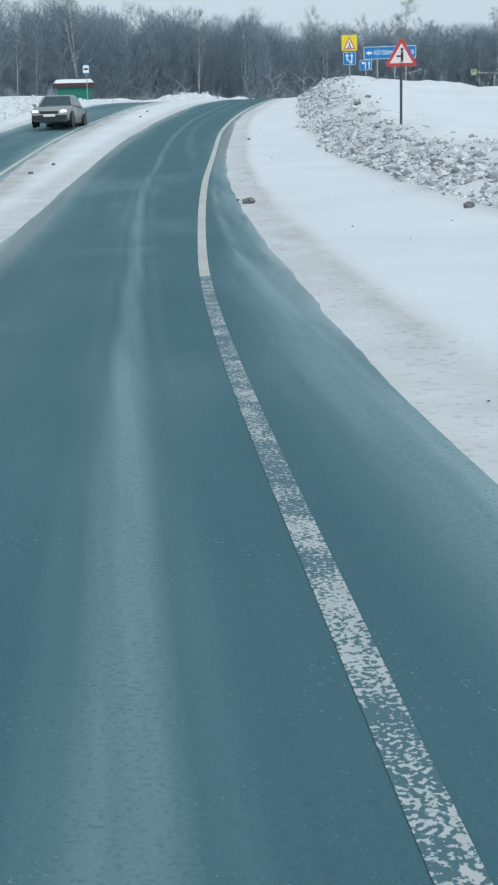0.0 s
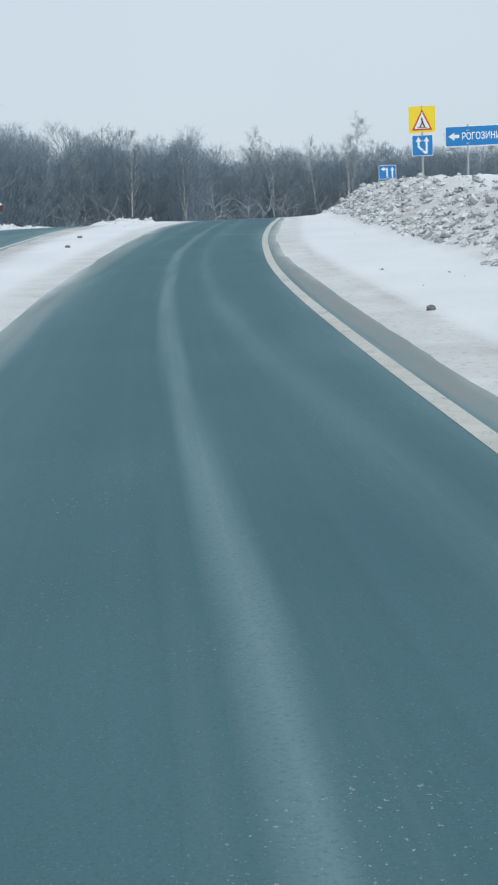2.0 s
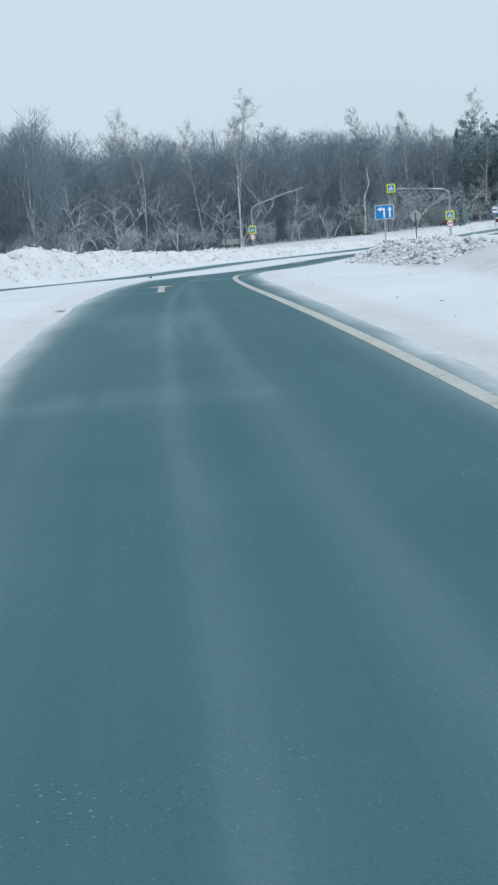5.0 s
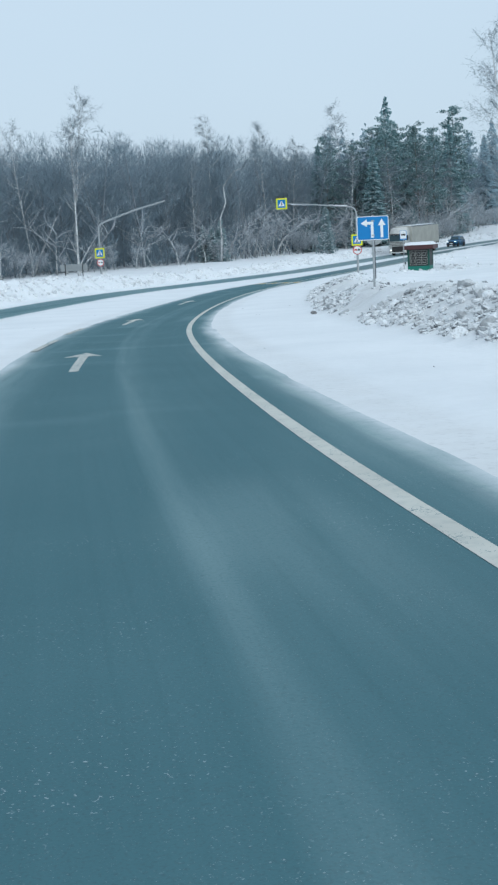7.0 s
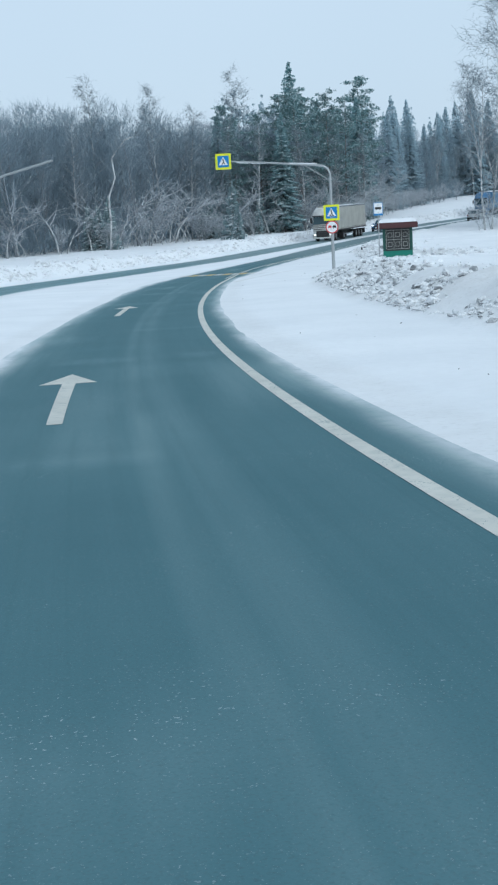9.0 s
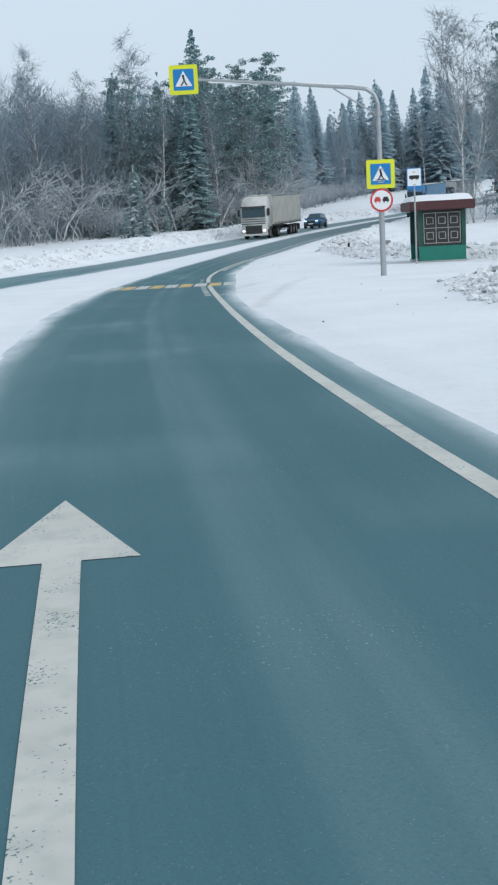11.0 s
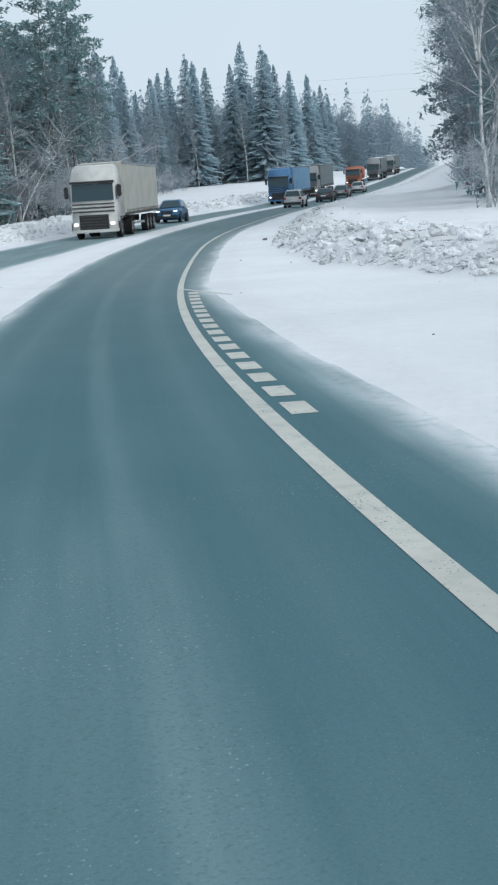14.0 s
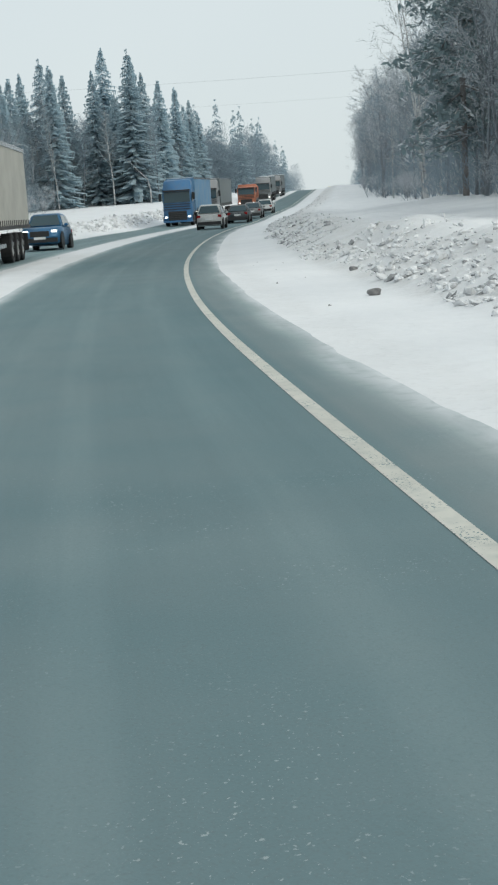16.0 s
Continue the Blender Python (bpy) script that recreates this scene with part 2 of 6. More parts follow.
def along(x, y):
    """The nearest s and the offset d of world spots."""
    x, y = np.atleast_1d(np.asarray(x, float)), np.atleast_1d(np.asarray(y, float))
    s, d = np.empty(len(x)), np.empty(len(x))
    for a in range(0, len(x), 2000):
        dx, dy = x[a:a + 2000, None] - BX[None, ::2], y[a:a + 2000, None] - BY[None, ::2]
        j = np.argmin(dx * dx + dy * dy, 1) * 2
        ex, ey, hh = x[a:a + 2000] - BX[j], y[a:a + 2000] - BY[j], BH[j]
        s[a:a + 2000] = BS[j] + ex * np.sin(hh) + ey * np.cos(hh)
        d[a:a + 2000] = ex * np.cos(hh) - ey * np.sin(hh)
    return s, d


def rough(x, y, seed=0):
    """Smooth value noise from -1 to 1."""
    x, y = np.asarray(x, float), np.asarray(y, float)
    i, j = np.floor(x).astype(np.int64), np.floor(y).astype(np.int64)
    fx, fy = x - i, y - j
    fx, fy = fx * fx * (3 - 2 * fx), fy * fy * (3 - 2 * fy)

    def h(a, b):
        n = (a * 374761393 + b * 668265263 + seed * 974634777) & 0xFFFFFFFF
        n = ((n ^ (n >> 13)) * 1274126177) & 0xFFFFFFFF
        return ((n ^ (n >> 16)) & 0xFFFF) / 32767.5 - 1

    return (h(i, j) * (1 - fx) + h(i + 1, j) * fx) * (1 - fy) + (h(i, j + 1) * (1 - fx) + h(i + 1, j + 1) * fx) * fy


def fbm(x, y, seed=0, octaves=4):
    return sum(rough(x * 2 ** k, y * 2 ** k, seed + k) / 2 ** k for k in range(octaves)) / 1.6


def step(v, a, b):
    u = np.clip((np.asarray(v, float) - a) / (b - a), 0, 1)
    return u * u * (3 - 2 * u)


# Offsets of the edge line, the snow edges and the opposite carriageway.
LINE_RAW = np.interp(BS, [-40] + list(range(0, 300, 10)) + [340], [0.6, 0.6, 0.74, 1.25, 1.69, 2.09, 2.18, 2.09, 1.98, 2.1, 2.24, 2.15, 1.99, 1.89, 2.07, 2.14, 2.08, 2.07, 2.04, 2.04, 2.09, 2.13, 2.05, 1.74, 1.39, 1.29, 1.34, 1.46, 1.55, 1.54, 1.64, 1.9])
LINE_SOFT = np.convolve(np.pad(LINE_RAW, 10, "edge"), np.ones(21) / 21, "valid")


def line_d(s):
    return np.interp(s, BS, LINE_SOFT)


def right_edge(s):
    return np.interp(s, [-40, 6, 12, 18, 26, 32, 45, 52, 57, 62, 66, 75, 90, 100, 112, 120, 132, 145, 153, 165, 183, 195, 203, 209, 214, 224, 232, 240, 246, 256, 262, 270, 280, 310], [1.5, 1.65, 1.85, 2.08, 2.3, 2.42, 2.7, 2.74, 2.64, 2.48, 2.42, 2.46, 2.62, 2.66, 2.72, 2.78, 2.95, 2.92, 2.85, 2.8, 2.75, 2.75, 2.65, 2.65, 2.75, 2.75, 2.5, 2.45, 2.35, 2.1, 2.25, 2.48, 2.5, 2.7])


def left_edge(s):
    return np.interp(s, [-40, 18, 36, 60, 77, 90, 102, 113, 122, 132, 143, 152, 167, 176, 190, 205, 215, 223, 241, 252, 262, 270, 288, 302, 340], [-2.0, -1.75, -1.6, -1.6, -1.95, -1.7, -1.42, -1.42, -1.4, -1.42, -1.5, -1.62, -1.65, -1.5, -1.4, -1.8, -1.85, -1.75, -1.65, -1.8, -2.0, -2.1, -2.05, -2.2, -2.2])


def opp_near(s):
    return np.interp(s, [-40, 32, 57, 90, 130, 150, 180, 213, 240, 265, 280, 300, 340], [-2.8, -3.3, -4.2, -5.6, -6.6, -7.0, -7.2, -7.4, -6.0, -4.9, -4.1, -3.6, -3.3])


def opp_far(s):
    return np.interp(s, [-40, 32, 57, 90, 149, 180, 213, 240, 265, 290, 340], [-6.8, -7.2, -7.9, -9.6, -11.0, -11.2, -11.9, -11.0, -9.3, -8.4, -7.6])


def bank_foot(s):
    return np.interp(s, [0, 60, 72, 88, 95, 112, 165, 195, 208, 217, 235, 242, 250, 256, 262, 270, 280, 300, 350], [5.5, 5.4, 4.6, 4.1, 5.2, 6.0, 6.4, 5.9, 7.0, 12.8, 12.4, 8.2, 7.0, 6.0, 4.9, 4.6, 4.2, 4.5, 4.4])


def bank_high(s):
    return np.interp(s, [-40, 0, 25, 45, 62, 75, 88, 98, 120, 135, 185, 205, 235, 248, 262, 280, 340, 500], [.5, .55, .65, .7, 1.0, 1.25, 1.0, .5, .5, .8, .75, .55, .45, .62, .66, .68, .68, .6])


def outside(s, d):
    """Metres outside both carriageways (negative within)."""
    a = np.maximum(d - right_edge(s), left_edge(s) - d)
    b = np.maximum(d - opp_near(s), opp_far(s) - d)
    return np.minimum(a, b)


def snow_up(s, d):
    """Height of the snow over the carriageway's level."""
    e = outside(s, d) + .07 * fbm(s * .12, d * .6, 3) + .03 * fbm(s * .9, d * 2.2, 5)
    t = -.03 + .032 * step(e, -.45, -.08) + .05 * step(e, -.1, 1.6) + .015 * fbm(s * .8, d * 1.5, 8) * step(e, .2, .8)
    f = bank_foot(s) + .5 * fbm(s * .3, d * 0, 11)
    r = d - f
    rag = 1 + .22 * fbm(s * .25, d * .25, 14) + .16 * fbm(s * 1.1, d * 1.1, 17)
    t = t + bank_high(s) * rag * step(r, -.3, 2.3) * (1 - .25 * step(r, 3, 7)) + .13 * fbm(s * 1.6, d * 1.6, 20) * step(r, -.1, .5) * (1 - step(r, 3, 6))
    # the open field beyond, and the rise on which the wood stands
    t = t + step(r, 6, 14) * (1 - step(s, 200, 250)) * (1.0 - road_z(s)) * .8
    t = t + step(d, 8, 16) * np.interp(s, [262, 300, 330, 345, 380, 480], [0, .05, .55, .65, .15, 0])
    g = opp_far(s) - .9 - d + .4 * fbm(s * .3, d * 0, 23)
    lb = np.interp(s, [0, 60, 78, 92, 124, 138, 160, 190, 240, 320], [.55, .75, .7, .2, .2, 1.7, 1.9, 1.3, .8, .8])
    t = t + .75 * step(g, 3.5, 8) * step(s, 88, 108) * (1 - step(s, 134, 150))
    rag2 = 1 + .35 * fbm(s * .22, d * .3, 26) + .22 * fbm(s * .9, d * .9, 29)
    t = t + lb * rag2 * step(g, -.2, 2.0) * (1 - .55 * step(g, 3.5, 7)) + .10 * fbm(s * 1.5, d * 1.5, 32) * step(g, 0, .6) * (1 - step(g, 4, 8))
    return t


def ground_z(x, y):
    s, d = along(x, y)
    return road_z(s) + snow_up(s, d)


def spot(s, d):
    """A point on the snow or road surface."""
    x, y = place(s, d)
    return float(x), float(y), float(road_z(s) + max(0.0, float(snow_up(np.float64(s), np.float64(d)))))


def grid_mesh(name, ss, ds, zf, mat, attrs=()):
    """A sheet over the s and d rows, with (d, s) as its UV map."""
    s, d = np.meshgrid(ss, ds, indexing="ij")
    x, y = place(s, d)
    z = zf(s, d)
    nS, nD = s.shape
    i = np.arange(nS * nD).reshape(nS, nD)
    quads = np.stack([i[:-1, :-1], i[:-1, 1:], i[1:, 1:], i[1:, :-1]], -1).reshape(-1, 4)
    me = bpy.data.meshes.new(name)
    me.from_pydata(np.stack([x, y, z], -1).reshape(-1, 3).tolist(), [], quads.tolist())
    uv = me.uv_layers.new(name="UVMap")
    uv.data.foreach_set("uv", np.stack([d, s], -1).reshape(-1, 2)[quads.ravel()].ravel())
    for key, fn in attrs:
        a = me.attributes.new(key, "FLOAT", "POINT")
        a.data.foreach_set("value", fn(s, d).ravel())
    me.polygons.foreach_set("use_smooth", [True] * len(me.polygons))
    me.materials.append(mat)
    return new(name, me)


def dirt_amount(s, d):
    r = d - bank_foot(s)
    bank = step(r, -.2, .5) * (1 - step(r, 1.6, 3.4)) * (.55 + .45 * fbm(s * .8, d * .8, 40)) * np.interp(s, [0, 95, 130, 200, 215, 250, 270], [1, .9, .75, .6, .35, .4, .75])
    e = outside(s, d)
    kerb = step(e, -.4, -.15) * (1 - step(e, .25, .75)) * (.85 + .3 * fbm(s * .15, d, 44)) * np.interp(s, [0, 70, 110, 200], [.75, .7, .3, .15])
    kerb = kerb + .5 * np.exp(-((e - .42 - .06 * fbm(s * .12, s * 0, 45)) / .09) ** 2) * (d > 0) * np.interp(s, [0, 60, 85], [1, .8, 0]) * (.6 + .6 * fbm(s * .3, s * 0, 46))
    med = step(opp_near(s) + .1 - d, -1.2, -.1) * (d > opp_near(s) - .6) * np.interp(s, [0, 80, 130], [1.3, .9, .1])
    verge = .13 * step(e, -.05, .3) * (d > 0) * (1 - step(r, -.4, .3)) * np.interp(s, [0, 45, 75], [1, .7, .1]) * (.7 + .5 * fbm(s * .4, d * .7, 49))
    for a_, b_ in (([203, 208.8, 215.8, 224], [2.6, 3.36, 4.24, 5.6]), ([213, 214.2, 219.4, 224], [2.1, 2.37, 3.46, 4.3])):
        verge = verge + .4 * np.exp(-((d - np.interp(s, a_, b_)) / .16) ** 2) * step(s, a_[0], a_[0] + 1) * (1 - step(s, 217, 223))
    return np.clip(verge + bank + kerb + med * (.5 + .5 * fbm(s * .5, d * 2, 47)), 0, 1)


ss = np.r_[np.arange(-60, 0, 1.0), np.arange(0, 340, .5), np.arange(340, 640, 3.0)]
ds = np.r_[-260, -180, -130, -100, -80, -65, -52, -44, -36, -30, -26, np.arange(-23, -13, .6), np.arange(-13, -2.5, .22), np.arange(-2.5, -.9, .11), np.arange(-.9, 1.2, .35), np.arange(1.2, 3.8, .11), np.arange(3.8, 12, .24), np.arange(12, 20, .8), 22, 25, 30, 36, 44, 55, 70, 90, 120, 160, 200]
ground = grid_mesh("ground", ss, ds, lambda s, d: road_z(s) + snow_up(s, d), SNOW, (("dirt", dirt_amount),))
tagged(ground, "snow-covered verge, banks and open field", "ground", kind="structure")
# the land round about, lower than the sheet above
bm = bmesh.new()
bmesh.ops.create_circle(bm, cap_ends=True, segments=48, radius=4500, matrix=Matrix.Translation((80, 200, -2.5)))
bm.to_mesh(me := bpy.data.meshes.new("far_ground"))
bm.free()
me.materials.append(SNOW)
tagged(new("ground_far", me), "distant level snow-covered land", "ground", kind="structure")


def road_dust(s, d):
    e = outside(s, d)
    edge = .8 * step(e + .3 * fbm(s * .1, d * .8, 50), -1.0, -.1) ** 1.6
    track = np.interp(s, [0, 8, 15, 30, 38, 47, 55, 63, 90, 110, 120, 130, 150, 195, 210, 245, 260, 330], [-.05, .06, .2, .3, .46, .38, .32, .1, .12, .5, .66, .7, .52, .61, .45, .08, -.1, 0])
    band = .62 * np.exp(-((d - track) / np.interp(s, [0, 5, 12, 60, 100, 140, 240], [.15, .12, .08, .10, .10, .09, .12])) ** 4)
    band = band * np.interp(s, [0, 30, 60, 90, 120, 150, 240, 330], [1, .8, .7, .25, .42, .28, .3, .28])
    rim = .25 * np.exp(-((np.abs(d - track) - .22) / .05) ** 2) * (1 - step(s, 20, 50)) * (.5 + .5 * fbm(s * .3, d, 51))
    side = .55 * np.exp(-((d - line_d(s) - np.interp(s, [3, 8, 14, 24, 40], [.85, .7, .45, .24, .15])) / .05) ** 2) * (1 - step(s, 26, 42))
    side = side + .15 * np.exp(-((d - np.interp(s, [44, 54, 62, 80], [1.15, .95, .75, .6])) / .10) ** 2) * step(s, 42, 50) * (1 - step(s, 70, 85))
    band = band + rim + side
    b2 = .28 * np.exp(-((d - np.interp(s, [0, 20, 60, 330], [1.55, 2.0, .8, .9])) / .16) ** 2) * step(s, 22, 45) * (.5 + .5 * fbm(s * .05, d, 52))
    b3 = .25 * np.exp(-((d + .75) / .22) ** 2) * (.5 + .5 * fbm(s * .04, d, 53))
    blow = .45 * step(fbm(s * .10, d * .45, 55), .28, .75) + .3 * step(fbm(s * .5, d * .3, 57), .42, .8)
    opp = np.where(d < left_edge(s) - .6, np.interp(s, [0, 150, 220], [.2, .25, .45]) + .3 * fbm(s * .1, d * 1.4, 59), 0)
    salt = .2 * step(s, 248, 285) * (.6 + .6 * fbm(s * .2, d * 1.3, 62))
    return np.clip(edge + band + b2 + b3 + blow * .6 + opp + salt, 0, 1)


def road_drift(s, d):
    e = outside(s, d) + .14 * fbm(s * .09, d * .7, 61) + .10 * fbm(s * .5, d * 1.2, 64)
    return step((e - .02) / np.interp(s, [0, 20, 60, 90], [.25, .25, .35, .62]), -1, 0) ** 1.5 * np.interp(s, [0, 60, 90], [.4, .55, 1])


def road_film(s, d):
    salt = .42 * step(s, 236, 268) * (.85 + .3 * fbm(s * .12, d * .8, 62))
    e = d - line_d(s)
    shoulder = .95 * step(e, .09, .15) * np.interp(s, [32, 42, 72, 90, 240, 262], [0, 1, 1, 0, 0, .25])
    left = .55 * (1 - step(d - left_edge(s) + .05 * fbm(s * .3, s * 0, 66), .35, .6)) * (d > left_edge(s) - .5) * np.interp(s, [0, 15, 80, 110], [.6, 1, 1, 0])
    return np.clip(salt + shoulder + left, 0, 1)


rs = np.r_[np.arange(-60, 340, .5), np.arange(340, 640, 3.0)]
road = grid_mesh("road", rs, np.arange(-3.3, 4.4, .075), lambda s, d: road_z(s) + 0 * d, ASPHALT, (("dust", road_dust), ("drift", road_drift), ("film", road_film)))
tagged(road, "salt-stained asphalt carriageway with blown snow", "road", kind="structure")


def strip(name, ss, fa, fb, n, lift, mat, attrs=()):
    """A band of road between two offsets."""
    u = np.linspace(0, 1, n)
    s = np.repeat(ss[:, None], n, 1)
    d = fa(ss)[:, None] * (1 - u) + fb(ss)[:, None] * u
    x, y = place(s, d)
    z = road_z(s) + lift
    i = np.arange(s.size).reshape(s.shape)
    quads = np.stack([i[:-1, :-1], i[:-1, 1:], i[1:, 1:], i[1:, :-1]], -1).reshape(-1, 4)
    me = bpy.data.meshes.new(name)
    me.from_pydata(np.stack([x, y, z], -1).reshape(-1, 3).tolist(), [], quads.tolist())
    uv = me.uv_layers.new(name="UVMap")
    uv.data.foreach_set("uv", np.stack([d, s], -1).reshape(-1, 2)[quads.ravel()].ravel())
    for key, fn in attrs:
        a = me.attributes.new(key, "FLOAT", "POINT")
        a.data.foreach_set("value", fn(s, d).ravel())
    me.materials.append(mat)
    return new(name, me)


opp = strip("road_opposite", rs, lambda s: opp_far(s) - .8, lambda s: opp_near(s) + .5, 44, 0, ASPHALT, (("dust", road_dust), ("drift", road_drift), ("film", road_film)))
tagged(opp, "opposite asphalt carriageway under thin snow", "road", kind="structure")


def marking(name, ss, fa, fb, mat, label, lift=.003):
    o = strip(name, np.asarray(ss, float), fa, fb, 3, lift, mat)
    return tagged(o, label, "road marking", kind="structure")


LW = .10
marking("edge_line_worn", np.linspace(-20, 13, 84), lambda s: line_d(s) - .065, lambda s: line_d(s) + .045, LINE_WORN, "worn white edge line on asphalt")
for a_, b_ in ((13, 219.2), (222.5, 560)):
    marking("edge_line", np.linspace(a_, b_, int((b_ - a_) * 2)), lambda s: line_d(s) - .08 + .015 * step(s, 240, 270) + .015 * (1 - step(s, 13, 30)), lambda s: line_d(s) + .065 - .015 * step(s, 240, 270) - .02 * (1 - step(s, 13, 30)), LINE, "solid white edge line on asphalt")
marking("edge_line_opposite", np.arange(-40, 110, .8), lambda s: opp_near(s) - .42, lambda s: opp_near(s) - .27, LINE, "white edge line half under snow")
for s0, s1, d0 in ((103.8, 104.3, -1.45), (125.6, 131.2, -1.2), (140.6, 146.2, -1.27), (150.0, 154.6, -1.42)):
    marking("lane_dash", np.linspace(s0, s1, 8), lambda s: 0 * s + d0 - .08, lambda s: 0 * s + d0 + .07, LINE_CHIPPED, "white lane dash half under the snow edge", .014)


def flat(name, pts, s0, d0, mat, label, cat="road marking", group="", skew=0.0):
    """A painted shape on the road from (across, ahead) corners."""
    bm = bmesh.new()
    vs = []
    for a, b in pts:
        x, y = place(s0 + b, d0 + a - skew * b)
        vs.append(bm.verts.new((float(x), float(y), float(road_z(s0 + b)) + .004)))
    bm.faces.new(vs)
    me = bpy.data.meshes.new(name)
    bm.to_mesh(me)
    bm.free()
    me.materials.append(mat)
    if me.polygons and me.polygons[0].normal.z < 0:
        me.flip_normals()
    return tagged(new(name, me), label, cat, group)


# straight-on arrows
for s0, d0 in ((115.6, 0.0), (138.9, -.08), (162.0, -.25), (184.5, -.2)):
    x, y = place(s0 - 3, d0)
    arrow = new("lane_arrow")
    arrow.location = (float(x), float(y), float(road_z(s0 - 3)))
    skew, paint = (.025 if s0 < 120 else 0), (LINE_CHIPPED if s0 < 140 else LINE)
    shaft = [(-.075, -5.6 + .42 * i) for i in range(11)]
    shaft = shaft + [(.075 + .002 * i, -5.6 + .42 * i) for i in range(10, -1, -1)]
    for name_, shape in (("shaft", shaft), ("head", [(-.36, -1.4), (.36, -1.4), (0, 0)])):
        o = flat(name_, shape, s0, d0, paint, "", "", skew=skew)
        o.parent, o.location = arrow, -arrow.location
    tagged(arrow, "worn white straight-ahead arrow painted on asphalt" if s0 < 140 else "white straight-ahead arrow painted on asphalt", "road marking", "lane arrows")
# crossing
for k in range(1, 10):
    a = -2.17 + .487 * k
    yellow = k % 2 == 0
    m_ = flat("crossing_stripe", [(a, -.1 - .06 * k), (a + .40, -.13 - .06 * k), (a + .40, 2.95 - .07 * k), (a, 3.0 - .07 * k)], 219.4, 0, YELLOW_LINE if yellow else STRIPE_WHITE, "yellow crossing stripe, slightly worn" if yellow else "white crossing stripe, slightly worn", group="crossing stripes")
# short dashes on both sides of the edge line round the bus bay
for k in range(9):
    s0 = 210.9 + 1.0 * k
    if s0 < 218.4:
        flat("bay_dash", [(-.30, 0), (-.15, 0), (-.15, .55), (-.30, .55)], s0, float(line_d(s0)), LINE, "short white dash beside the edge line", group="dashes at the bus bay")
for k in range(4):
    s0 = 222.9 + 1.0 * k
    flat("bay_dash", [(-.32, 0), (-.17, 0), (-.17, .5), (-.32, .5)], s0, float(line_d(s0)), LINE_WORN, "worn short white dash beside the edge line", group="dashes at the bus bay")
for k in range(17):
    s0 = 237.2 + 1.0 * k
    flat("bay_dash", [(.15, 0), (.35, 0), (.35, .64), (.15, .64)], s0, float(line_d(s0)), LINE, "short white dash beside the edge line", group="dashes at the bus bay")
flat("bay_end_line", [(-.13, -.31), (-.04, -.4), (.68, 1.3), (.58, 1.4)], 211.2, 2.08, LINE, "thin white line closing the bus bay")
flat("bay_end_line", [(0, .2), (0, -.2), (1.3, -4.5), (1.3, -4.1)], 255.2, 1.42, LINE, "thin white line closing the bus bay")


# ---------------------------------------------------------------- small mesh tools
class Build:
    """Collects points and faces for one mesh."""

    def __init__(self):
        self.v, self.f = [], []

    def tri(self, a, b, c):
        n = len(self.v)
        self.v += [a, b, c]
        self.f.append((n, n + 1, n + 2))

    def quad(self, a, b, c, d):
        n = len(self.v)
        self.v += [a, b, c, d]
        self.f.append((n, n + 1, n + 2, n + 3))

    def tube(self, pts, radii, sides=5):
        n0 = len(self.v)
        for k, (p, r) in enumerate(zip(pts, radii)):
            t = (Vector(pts[min(k + 1, len(pts) - 1)]) - Vector(pts[max(k - 1, 0)])).normalized()
            u = t.cross(Vector((.31, .95, .02)) if abs(t.y) < .9 else Vector((1, 0, 0))).normalized()
            w_ = t.cross(u)
            for a in range(sides):
                c = 2 * math.pi * a / sides
                self.v.append(tuple(Vector(p) + (u * math.cos(c) + w_ * math.sin(c)) * r))
        for k in range(len(pts) - 1):
            for a in range(sides):
                b = (a + 1) % sides
                self.f.append((n0 + k * sides + a, n0 + k * sides + b, n0 + (k + 1) * sides + b, n0 + (k + 1) * sides + a))
        self.f.append(tuple(n0 + (len(pts) - 1) * sides + a for a in range(sides)))
        self.f.append(tuple(n0 + a for a in reversed(range(sides))))

    def mesh(self, name, mat, smooth=False):
        me = bpy.data.meshes.new(name)
        me.from_pydata([tuple(p) for p in self.v], [], self.f)
        if smooth:
            me.polygons.foreach_set("use_smooth", [True] * len(me.polygons))
        me.materials.append(mat)
        return me


def part(name, data, material, parent, label=""):
    """Links a mesh, a Build or a bmesh as one part under its thing."""
    if isinstance(data, Build):
        data = data.mesh(name, material)
    elif isinstance(data, bmesh.types.BMesh):
        bm, data = data, bpy.data.meshes.new(name)
        bm.to_mesh(data)
        bm.free()
        data.materials.append(material)
    o = new(name, data)
    o.parent = parent
    return tagged(o, label)


def wander(rng, p, way, length, segs, bend, up=0.0):
    """A bent line of points from p."""
    pts, p, way = [tuple(p)], Vector(p), Vector(way).normalized()
    for _ in range(segs):
        way = (way + Vector((rng.gauss(0, bend), rng.gauss(0, bend), rng.gauss(0, bend) + up))).normalized()
        p = p + way * (length / segs)
        pts.append(tuple(p))
    return pts


def along_line(pts, u):
    k = min(int(u * (len(pts) - 1)), len(pts) - 2)
    f = u * (len(pts) - 1) - k
    a, b = Vector(pts[k]), Vector(pts[k + 1])
    return a.lerp(b, f), (b - a).normalized()


def twig(bd, rng, p, way, length, width):
    p, way = Vector(p), Vector(way).normalized()
    side = way.cross(Vector((rng.gauss(0, 1), rng.gauss(0, 1), rng.gauss(0, 1)))).normalized() * width
    mid = p + way * length * .5 + Vector((rng.gauss(0, .08), rng.gauss(0, .08), rng.gauss(0, .05))) * length
    tip = p + way * length + Vector((0, 0, -.12 * length))
    bd.tri(tuple(p - side), tuple(p + side), tuple(mid))
    bd.tri(tuple(mid - side * .8), tuple(mid + side * .8), tuple(tip))


